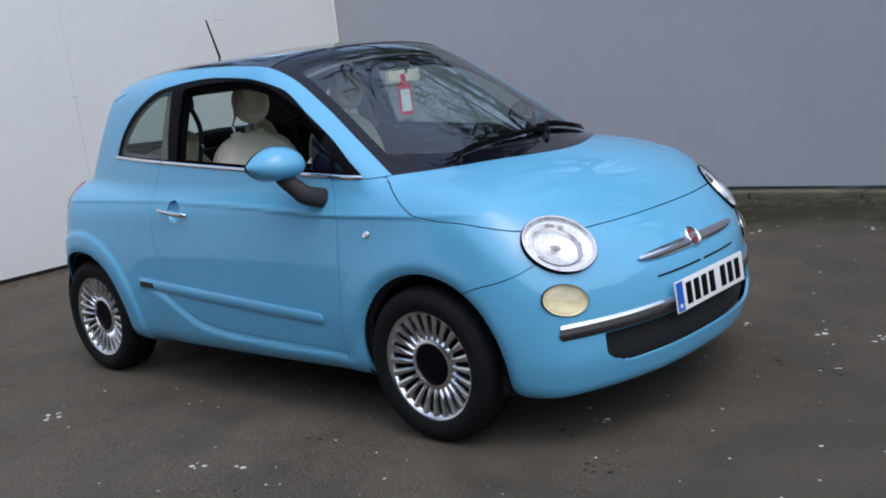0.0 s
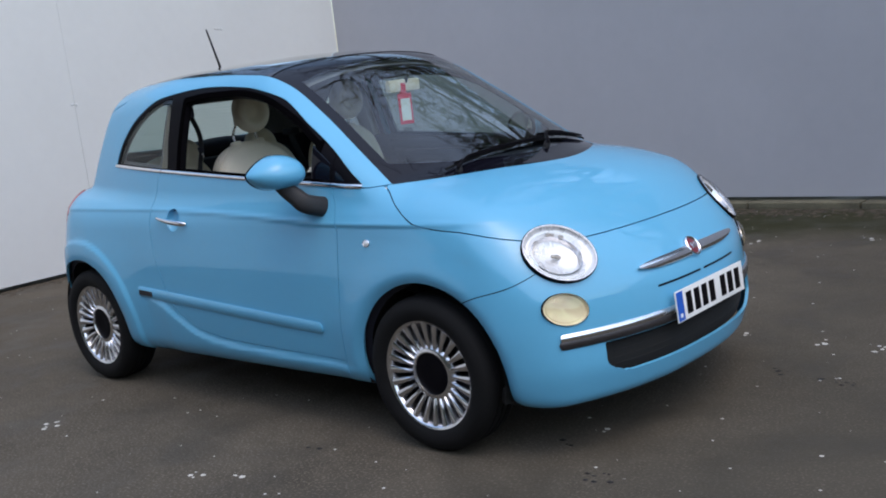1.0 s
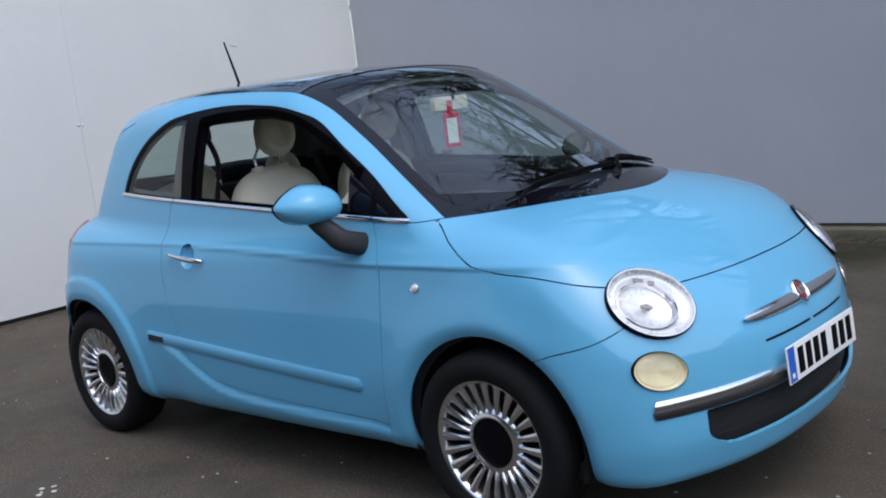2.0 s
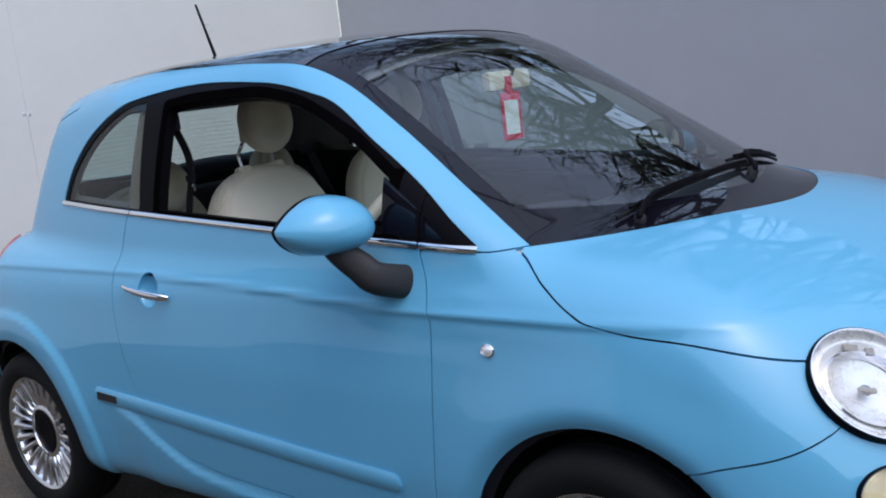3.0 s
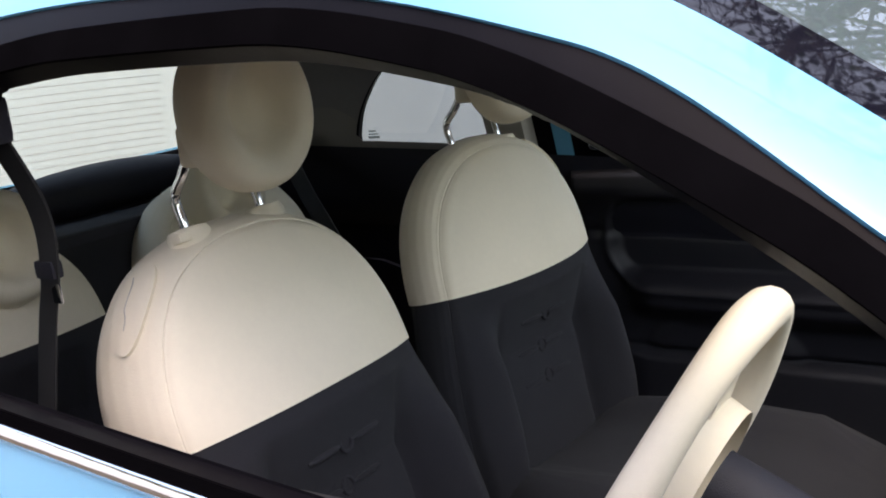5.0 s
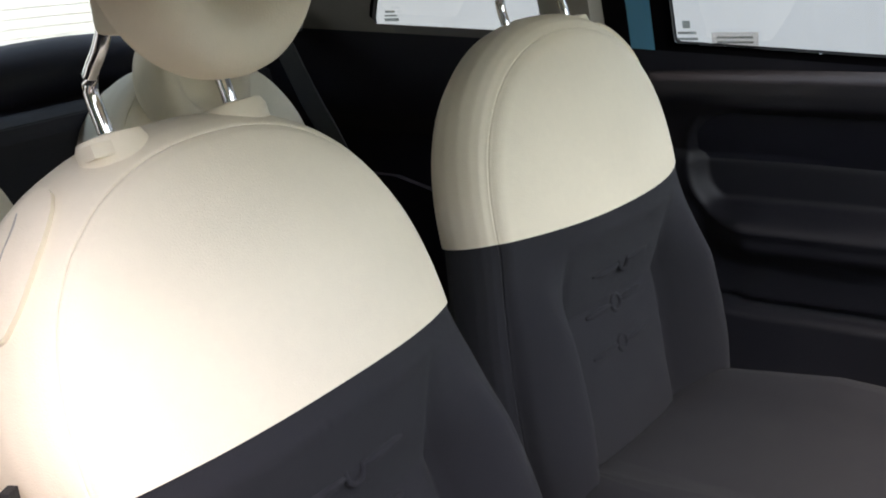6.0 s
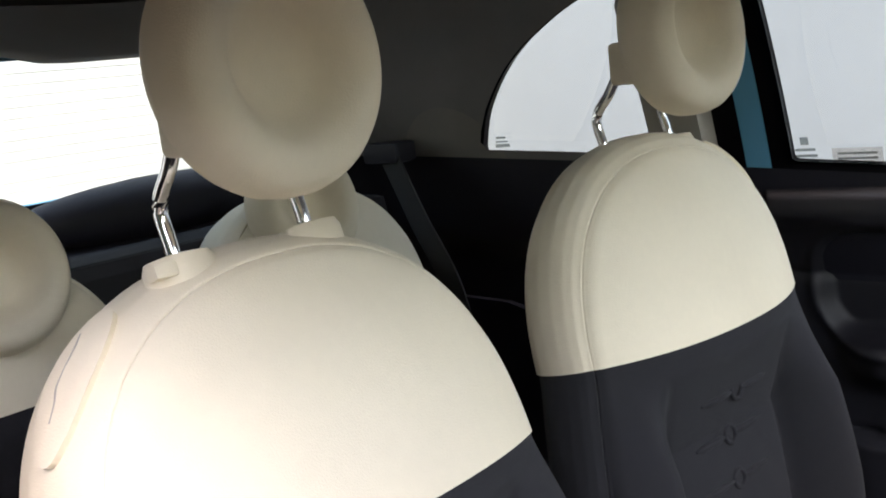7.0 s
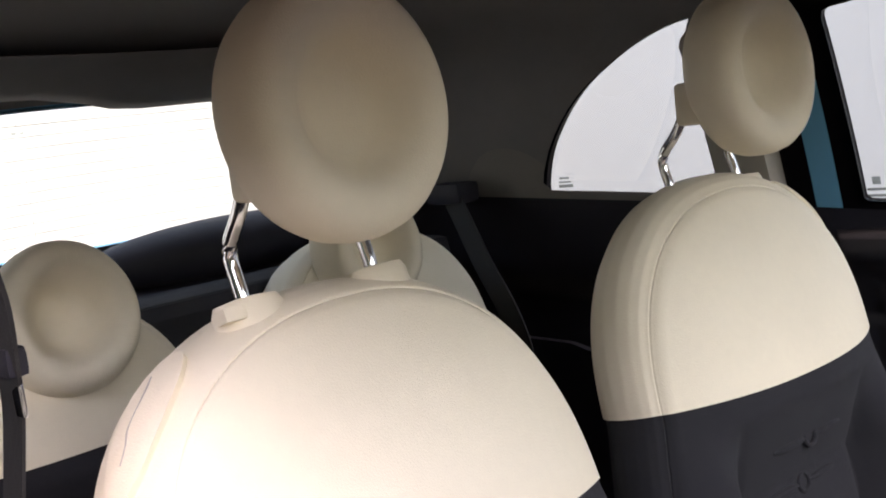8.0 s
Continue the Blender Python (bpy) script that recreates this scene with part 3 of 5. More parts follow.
# wheels
def wheel(at, s):
    hub = thing("wheel", at)
    hub.parent = car
    m = Matrix.Rotation(radians(90), 4, "X") if s < 0 else Matrix.Rotation(radians(-90), 4, "X")
    bm = bmesh.new()
    lathe(bm, [(0.198, -0.08), (0.215, -0.09), (0.262, -0.092), (0.284, -0.076), (0.291, -0.055), (0.291, -0.036), (0.287, -0.034), (0.287, -0.028), (0.291, -0.026), (0.292, -0.005), (0.287, -0.003), (0.287, 0.003), (0.292, 0.005), (0.291, 0.026), (0.287, 0.028), (0.287, 0.034), (0.291, 0.036),
               (0.290, 0.055), (0.284, 0.074), (0.272, 0.088), (0.262, 0.0905), (0.258, 0.0935), (0.240, 0.094), (0.222, 0.091), (0.214, 0.087), (0.205, 0.082), (0.200, 0.07)], 72, m)
    part("tyre", bm, RUBBER, hub)
    bm = bmesh.new()
    lathe(bm, [(0.185, -0.08), (0.190, 0.02), (0.188, 0.060), (0.193, 0.072), (0.199, 0.078), (0.206, 0.081), (0.209, 0.078), (0.205, 0.070), (0.200, 0.06), (0.200, -0.08)], 64, m)
    part("rim", bm, ALLOY, hub)
    bm = bmesh.new()
    lathe(bm, [(0.0, 0.0), (0.185, 0.0), (0.188, -0.012), (0.0, -0.012)], 40, m)
    part("brake_backing", bm, UNDER, hub)
    bm = bmesh.new()
    lathe(bm, [(0.078, 0.03), (0.078, 0.052), (0.074, 0.054), (0.040, 0.052), (0.0, 0.050)], 40, m)
    part("hub_cap", bm, BLACK, hub, "dark hub cap with a silver ring")
    bm = bmesh.new()
    lathe(bm, [(0.106, 0.046), (0.098, 0.054), (0.086, 0.060), (0.080, 0.060), (0.077, 0.052), (0.076, 0.04)], 40, m)
    part("hub_ring", bm, ALLOY, hub)
    bm = bmesh.new()
    rings = []
    for r, w, h0, h1 in ((0.090, 0.0055, 0.036, 0.054), (0.105, 0.0082, 0.034, 0.061), (0.14, 0.0118, 0.036, 0.067), (0.175, 0.0152, 0.040, 0.072), (0.194, 0.0180, 0.046, 0.075)):
        rings.append([Vector((r, -w, h0)), Vector((r, w, h0)), Vector((r, w * 0.8, h1 - 0.004)), Vector((r, w * 0.35, h1)), Vector((r, -w * 0.35, h1)), Vector((r, -w * 0.8, h1 - 0.004))])
    loft(bm, rings)
    bmesh.ops.recalc_face_normals(bm, faces=bm.faces)
    first = part("spoke", bm, ALLOY, hub)
    for k in range(24):
        ob = first if k == 0 else link("spoke", first.data, None, hub)
        ob.matrix_local = m @ Matrix.Rotation(2 * math.pi * k / 24, 4, "Z")
    return hub


for cx in (0.0, -2.3):
    for s in (-1, 1):
        wheel((cx, s * 0.705, 0.290), s)


# lamps
def lamp_unit(name, c, n, r, warm, ring):
    for s in (1, -1):
        k = Vector((1, s, 1))
        cc, nn = c * k, n * k
        base = thing(name, cc)
        base.parent = car
        m = oval_axes(nn, name, s)
        bm = bmesh.new()
        lathe(bm, [(r * 1.0, -0.045), (r * 1.0, 0.004), (r * 0.99, 0.008), (r * 0.975, 0.008), (r * ring, 0.002), (r * ring, -0.045)], 48, m)
        part("bezel", bm, CHROME, base)
        bm = bmesh.new()
        lathe(bm, [(r * 1.0, -0.02), (r * 1.018, 0.003), (r * 1.01, 0.0065), (r * 0.985, 0.003)], 48, m)
        part("seal", bm, BLACK, base)
        bm = bmesh.new()
        dp = 1.0 if name == "headlamp" else 0.35
        lathe(bm, [(r * ring, 0.0), (r * 0.90, -0.008 * dp), (r * 0.84, -0.011 * dp), (r * 0.82, -0.006 * dp), (r * 0.78, -0.007 * dp), (r * 0.66, -0.020 * dp), (r * 0.4, -0.030 * dp), (0.0, -0.034 * dp)], 48, m)
        part("reflector", bm, warm, base)
        if name == "headlamp":
            bm = bmesh.new()
            lathe(bm, [(r * 0.10, -0.034 * dp), (r * 0.10, -0.026 * dp), (r * 0.07, -0.023 * dp), (0.0, -0.022 * dp)], 24, m)
            part("bulb_shield", bm, CHROME, base)
        if name == "headlamp":
            off = m @ Matrix.Translation((s * r * -0.05, -r * 0.06, 0))
            bm = bmesh.new()
            lathe(bm, [(r * 0.70, -0.022), (r * 0.70, -0.006), (r * 0.665, -0.003), (r * 0.645, -0.008), (r * 0.60, -0.022)], 48, off)
            part("projector_ring", bm, CHROME, base, "chrome inner lamp ring")
            bm = bmesh.new()
            box(bm, (-0.016, -0.004, -0.020), (0.016, 0.006, -0.012), 0.002, off)
            box(bm, (-0.030, r * 0.66, -0.010), (-0.004, r * 0.78, -0.004), 0.002, off)
            box(bm, (0.010, r * 0.62, -0.010), (0.026, r * 0.76, -0.004), 0.002, off)
            part("lamp_insert", bm, PILLAR, base, "small grey lamp inserts")
        bm = bmesh.new()
        lathe(bm, [(r * 0.96, 0.006), (r * 0.8, 0.016), (r * 0.5, 0.024), (r * 0.2, 0.027), (0.0, 0.0275)], 48, m)
        part("lens", bm, LAMP, base, "clear lens").visible_shadow = False


WARM = mat("warm_reflector", (0.98, 0.78, 0.48), 0.45, 0.0, 0.20, 25)
BOWL = mat("bright_reflector", (0.90, 0.90, 0.91), 0.28, 0.45, 0.15, 25)
lamp_unit("headlamp", HEAD - HEAD_N * 0.004, HEAD_N, HEAD_R, BOWL, 0.965)
lamp_unit("fog_lamp", FOG - FOG_N * 0.004, FOG_N, FOG_R, WARM, 0.96)

# ---- outside fittings ----
REFLECTED_GROUND = mat("chrome_with_ground_reflection", (0.055, 0.05, 0.052), 0.32, 0.4, 0.1, 20)
PLATE_W = mat("white_plate", (0.86, 0.86, 0.84), 0.35, 0, 0.03, 20)
PLATE_B = mat("blue_plate_band", (0.02, 0.12, 0.55), 0.35, 0, 0.05, 20)
RED = mat("red_enamel", (0.17, 0.012, 0.022), 0.3, 0, 0.1, 30, coat=0.5)
TAG_RED = mat("red_card", (0.62, 0.02, 0.05), 0.55, 0, 0.05, 30)
CARD = mat("white_card", (0.75, 0.78, 0.74), 0.6, 0, 0.05, 30)
TAIL = mat("red_tail_lens", (0.42, 0.10, 0.10), 0.12, 0, 0.1, 30, coat=0.8)


def band(name, f, material, label="", depth=0.014, out=0.008, sides="both", crown=None):
    """A strip that follows the body, where f(points) < 0."""
    s = near(f)
    if crown:
        s = crowned(s, *crown)
    if sides == "both":
        shell(name, both(s), material, car, label, depth, out)
    else:
        shell(name, s, material, car, label, depth, out)
        shell(name, mirrored(s), material, car, label, depth, out)


shell("lower_grille", both(cut(skin, lambda v: f_grille(v) - 0.02)), UNDER, car, "black lower air intake", 0, -0.03)
for k in range(4):
    z0 = 0.305 + 0.026 * k
    band("grille_bar", lambda v, z0=z0: np.maximum.reduce([np.abs(v[:, 2] - z0) - 0.004, np.abs(v[:, 1]) - 0.50, 0.3 - v[:, 0]]), UNDER, "", 0.006, -0.0285)
round_end = lambda y, c, h: h * np.sqrt(np.clip(1 - np.clip((np.abs(y) - c + h) / h, 0, 1) ** 2, 0, 1))
band("bumper_bar", lambda v: np.maximum.reduce([np.abs(v[:, 2] - 0.4465) - round_end(v[:, 1], 0.685, 0.0095), np.abs(v[:, 1]) - 0.685, 0.3 - v[:, 0]]), CHROME, "chrome bumper strip", 0.022, 0.006, crown=(lambda x: 0.4465 + 0 * x, 0.0095, 0.004, 1.1))
# lower half of the chrome bar: the ground's dark reflection is in its colour
band("bumper_bar_reflection", lambda v: np.maximum.reduce([np.abs(v[:, 2] - 0.4235) - round_end(v[:, 1], 0.690, 0.0135), np.abs(v[:, 1]) - 0.690, 0.3 - v[:, 0]]), REFLECTED_GROUND, "lower half of the chrome bumper strip, dark ground reflection in its colour", 0.02, 0.004, crown=(lambda x: 0.4265 + 0 * x, 0.0165, 0.003, 0.8))
for s in (1, -1):
    q = near(lambda v: np.maximum.reduce([np.abs(v[:, 2] - 0.613) - 0.012 * np.sqrt(np.clip(1 - ((np.abs(v[:, 1]) - 0.03) / 0.315) ** 2, 0, 1)), np.abs(v[:, 1]) - 0.345, 0.03 - np.abs(v[:, 1]), 0.3 - v[:, 0]]))
    q = crowned(q, lambda x: 0.613 + 0 * x, 0.012, 0.004, 1.2)
    shell("whisker_trim", q if s == 1 else mirrored(q), CHROME, car, "chrome whisker trim beside the badge", 0.014, 0.010)
    for y0, y1 in ((0.012, 0.285),):
        q = near(lambda v: np.maximum.reduce([np.abs(v[:, 2] - 0.541) - 0.0036, np.abs(v[:, 1]) - y1, y0 - np.abs(v[:, 1]), 0.3 - v[:, 0]]))
        shell("air_slit", q if s == 1 else mirrored(q), BLACK, car, "narrow dark air slit", 0, 0.0012)

p, nrm = on_body(0.66, 0, 0.621)
m = Matrix.Translation(p + nrm * 0.006) @ nrm.to_track_quat("Z", "Y").to_matrix().to_4x4()
bm = bmesh.new()
lathe(bm, [(0.040, -0.01), (0.040, 0.006), (0.036, 0.010), (0.032, 0.008), (0.030, 0.004)], 40, m)
badge = part("badge", bm, CHROME, car, "round chrome badge ring")
bm = bmesh.new()
lathe(bm, [(0.031, 0.004), (0.02, 0.007), (0.0, 0.008)], 40, m)
part("enamel", bm, RED, badge, "dark red enamel disc")
for k in range(4):
    bm = bmesh.new()
    box(bm, (-0.016 + 0.0088 * k, -0.011, 0.006), (-0.011 + 0.0088 * k, 0.011, 0.010), 0.0008, m)
    part("badge_bar", bm, CHROME, badge)

# number plate, its characters as plain bars
m = pose(0.726, 0, 0.458, 90 - 4, 0, 90)
bm = bmesh.new()
box(bm, (-0.26, -0.0555, 0), (0.26, 0.0555, 0.006), 0.002, m)
plate = part("number_plate", bm, PLATE_W, car, "white number plate with a blue band")
bm = bmesh.new()
box(bm, (-0.257, -0.052, 0.004), (-0.212, 0.052, 0.0068), 0, m)
part("blue_band", bm, PLATE_B, plate)
bm = bmesh.new()
box(bm, (-0.243, -0.040, 0.006), (-0.226, -0.026, 0.0072), 0, m)
part("band_mark", bm, PLATE_W, plate)
for k in range(7):
    x = -0.190 + 0.058 * k + (0.03 if k > 3 else 0)
    bm = bmesh.new()
    box(bm, (x, -0.039, 0.005), (x + 0.040, 0.039, 0.0070), 0.0004, m)
    part("plate_bar", bm, BLACK, plate)

# side mouldings, handle, repeater, mirror
MIR_AZ, MIR_EL, MIR_L, MIR_T, MIR_B, MIR_D, MIR_C = 0.1502, 0.0636, 0.1137, 0.0685, 0.0645, 0.0821, -0.0093
MIR_X, MIR_Y, MIR_Z = -0.5803, -0.8722, 1.0531
rub = lambda x: 0.425 + (-0.53 - x) * 0.0655
end_x = lambda x, a, b, h: h * np.sqrt(np.clip(1 - np.clip((np.abs(x - (a + b) / 2) - abs(a - b) / 2 + h) / h, 0, 1) ** 2, 0, 1))
band("side_moulding", lambda v: np.maximum.reduce([np.abs(v[:, 2] - rub(v[:, 0])) - end_x(v[:, 0], -0.53, -1.80, 0.022), np.abs(v[:, 0] + 1.165) - 0.635]), PAINT, "pale blue rubbing strip", 0.012, 0.006, "each", crown=(rub, 0.022, 0.003, 0.5))
band("moulding_end", lambda v: np.maximum.reduce([np.abs(v[:, 2] - rub(v[:, 0]) + 0.003) - 0.012, np.abs(v[:, 0] + 1.735) - 0.050]), PLASTIC, "dark strip insert", 0.012, 0.0115, "each")
band("sill_edge", lambda v: np.maximum.reduce([v[:, 2] - 0.222, 0.2 - v[:, 2], v[:, 0] + 0.33, -1.95 - v[:, 0]]), PLASTIC, "dark sill edge", 0.03, -0.004, "each")
for s in (1, -1):
    c = Vector((1, s, 1))
    a, na = on_body(-1.470, -0.80, 0.846)
    bm = bmesh.new()
    rings = []
    for k, h in ((1.04, -0.004), (0.97, -0.012), (0.8, -0.021), (0.45, -0.027), (0.02, -0.028)):
        rings.append([(p + n_ * h) * c for p, n_ in on_body_all([(-1.470 + 0.050 * k * math.cos(t), a.y, 0.846 + 0.050 * k * math.sin(t)) for t in (2 * math.pi * i / 32 for i in range(32))])])
    loft(bm, rings, cap=False)
    bmesh.ops.recalc_face_normals(bm, faces=bm.faces)
    part("handle_cup", bm, PAINT, car)
    bm = bmesh.new()
    xs = np.linspace(-1.588, -1.358, 21)
    rows = on_body_all([(x, -0.8, 0.845 - 0.12 * (x + 1.473) - 0.004 * (1 - ((x + 1.473) / 0.115) ** 2)) for x in xs])
    up = Vector((0, 0, 1))
    rings = []
    for x, (b, nb) in zip(xs, rows):
        q = 1 - ((x + 1.473) / 0.115) ** 2
        mid = (b + nb * (0.004 + 0.026 * max(q, 0.0) ** 0.5))
        tall_, deep = 0.0105 * (0.45 + 0.55 * max(q, 0.0) ** 0.3) * (1 + 0.25 * (x + 1.473) / 0.115), 0.0065
        rings.append([(mid + up * tall_ * math.sin(t) + nb * deep * math.cos(t)) * c for t in (2 * math.pi * i / 14 for i in range(14))])
    loft(bm, rings)
    bmesh.ops.recalc_face_normals(bm, faces=bm.faces)
    part("door_handle", bm, CHROME, car, "chrome door handle")
    b, nb = on_body(-0.241, -0.77, 0.769)
    m = Matrix.Translation(b * c) @ (nb * c).to_track_quat("Z", "X").to_matrix().to_4x4() @ Matrix.Diagonal((0.70, 0.92, 1, 1))
    bm = bmesh.new()
    lathe(bm, [(0.021, -0.004), (0.021, 0.003), (0.018, 0.005), (0.0165, 0.003)], 24, m)
    rep = part("repeater", bm, CHROME, car, "round side indicator")
    bm = bmesh.new()
    lathe(bm, [(0.0175, 0.002), (0.012, 0.006), (0.005, 0.008), (0.0, 0.008)], 24, m)
    part("repeater_lens", bm, BOWL, rep)

    # door mirror: a domed shell with a crease low on its face, a black rim and a broad arm
    o = Vector((MIR_X, MIR_Y, MIR_Z))
    mirror = thing("door_mirror", o * c)
    mirror.parent = car
    if s < 0:
        # folded back against the door
        hinge, swing = Vector((-0.50, 0.80, o.z)), radians(62)
        mirror.location = hinge + Matrix.Rotation(swing, 3, "Z") @ (o * c - hinge)
        mirror.rotation_euler = (0, 0, swing)
    A = Vector((-math.sin(MIR_AZ), -math.cos(MIR_AZ), MIR_EL)).normalized()
    D = Vector((math.cos(MIR_AZ), -math.sin(MIR_AZ), 0))
    U = D.cross(A).normalized()
    U = U if U.z > 0 else -U
    rings, back = [], []
    for i in range(1, 40):
        la = math.cos(math.pi * i / 40)
        wt = (1 - la ** 1.7) ** 0.85 if la > 0 else (1 - abs(la) ** 3) ** 0.5
        wb = (1 - la ** 2.2) ** 0.6 if la > 0 else (1 - abs(la) ** 3) ** 0.5
        deep, top_, low_ = (MIR_D + 0.03) * wt ** 0.6, MIR_T * wt, MIR_B * wb
        ring = [A * la * MIR_L + D * (-0.03 + deep * math.sin(t) ** 0.9) + U * (MIR_C + (top_ - MIR_C) * math.cos(t)) for t in (math.pi / 2 * k / 14 for k in range(14))]
        ring += [A * la * MIR_L + D * (-0.03 + deep * math.cos(t) ** 0.75) + U * (MIR_C - (low_ + MIR_C) * math.sin(t)) for t in (math.pi / 2 * k / 12 for k in range(13))]
        rings.append([p * c for p in ring])
        back.append((ring[0], ring[-1]))
    bm = bmesh.new()
    rows = loft(bm, rings, cap=False, closed=False)
    bm.faces.new(rows[0])
    bm.faces.new(rows[-1][::-1])
    bmesh.ops.recalc_face_normals(bm, faces=bm.faces)
    bmesh.ops.smooth_vert(bm, verts=bm.verts, factor=0.5, use_axis_x=True, use_axis_y=True, use_axis_z=True)
    part("mirror_cover", bm, PAINT, mirror)
    edge = [p for p, _ in back] + [q for _, q in back[::-1]]
    mid = sum(edge, Vector()) / len(edge)
    bm = bmesh.new()
    loft(bm, [[(mid + (p - mid) * k - D * h) * c for p in edge] for k, h in ((0.97, -0.004), (1.0, 0.0), (1.012, 0.004), (1.0, 0.013), (0.94, 0.016), (0.92, 0.008))])
    bmesh.ops.recalc_face_normals(bm, faces=bm.faces)
    part("mirror_rim", bm, BLACK, mirror, "black mirror edge")
    bm = bmesh.new()
    loft(bm, [[(mid + (p - mid) * 0.93 - D * h) * c for p in edge] for h in (0.009, 0.012)])
    bmesh.ops.recalc_face_normals(bm, faces=bm.faces)
    part("mirror_glass", bm, CHROME, mirror, "mirror glass")
    bm = bmesh.new()
    rings = []
    run = bezier([(-0.580, -0.865, 1.015), (-0.556, -0.850, 0.984), (-0.530, -0.832, 0.955), (-0.506, -0.808, 0.924), (-0.486, -0.715, 0.894)], 5)
    for i, p in enumerate(run):
        w = i / (len(run) - 1)
        d = (run[min(i + 1, len(run) - 1)] - run[max(i - 1, 0)]).normalized()
        e1 = d.cross(Vector((0.6, -0.75, 0.3))).normalized()
        e2 = d.cross(e1)
        r1, r2 = 0.030 + 0.010 * w, 0.024 + 0.008 * w
        rings.append([(p - o + e1 * r1 * math.copysign(abs(math.cos(t)) ** 0.8, math.cos(t)) + e2 * r2 * math.copysign(abs(math.sin(t)) ** 0.8, math.sin(t))) * c for t in (2 * math.pi * k / 24 for k in range(24))])
    loft(bm, rings)
    bmesh.ops.recalc_face_normals(bm, faces=bm.faces)
    part("mirror_arm", bm, PLASTIC, mirror, "black mirror arm")

    band_f = lambda v: np.maximum.reduce([((v[:, 2] - 0.86) / 0.13) ** 2 + ((np.abs(v[:, 1]) - 0.66) / 0.075) ** 2 - 1, v[:, 0] + 2.48])
    q = cut(skin, band_f)
    if len(q[2]):
        shell("tail_lamp", q if s == 1 else mirrored(q), TAIL, car, "red tail lamp", 0.012, 0.006)

# wipers, aerial
for y0, y1 in ((-0.46, 0.16), (0.06, 0.56)):
    wiper = thing("wiper", (0, 0, 0))
    wiper.parent = car
    path = on_body_all([(-0.062 - 0.12 * y * y - (0.0 if y0 < -0.2 else 0.035), y, 1.0) for y in np.linspace(y0, y1, 15)])
    bm = bmesh.new()
    tube(bm, [b + nb * 0.008 for b, nb in path], 0.0045, 6)
    part("blade", bm, RUBBER, wiper)
    bm = bmesh.new()
    tube(bm, [b + nb * 0.018 for b, nb in path[1:-1]], [0.004 + 0.003 * math.sin(math.pi * i / 12) for i in range(13)], 8)
    part("blade_carrier", bm, BLACK, wiper)
    pb, pn = on_body(-0.030 - 0.12 * y0 * y0, y0 + 0.04, 0.98)
    bm = bmesh.new()
    tube(bm, bezier([pb + pn * 0.004, pb + pn * 0.018, path[3][0] + path[3][1] * 0.026, path[7][0] + path[7][1] * 0.024], 6), [0.008] * 7 + [0.0065] * 6 + [0.0045] * 6, 10)
    part("wiper_arm", bm, BLACK, wiper)
    bm = bmesh.new()
    lathe(bm, [(0.014, -0.01), (0.014, 0.008), (0.009, 0.016), (0.0, 0.018)], 20, Matrix.Translation(pb) @ pn.to_track_quat("Z", "Y").to_matrix().to_4x4())
    part("wiper_pivot", bm, PLASTIC, wiper)
b, nb = on_body(-1.996, 0, 1.49)
bm = bmesh.new()
tube(bm, [b - nb * 0.004, b + nb * 0.012, b + Vector((-0.012, 0, 0.028)), b + Vector((-0.09, 0.004, 0.232))], [0.018, 0.014, 0.0065, 0.0042], 12)
part("aerial", bm, BLACK, car, "short black roof aerial")

# ---- inside the car ----

def grid_normals(p, t):
    n = np.zeros_like(p)
    fn = np.cross(p[t[:, 1]] - p[t[:, 0]], p[t[:, 2]] - p[t[:, 0]])
    for k in range(3):
        np.add.at(n, t[:, k], fn)
    return n / np.maximum(np.linalg.norm(n, axis=1), 1e-12)[:, None]


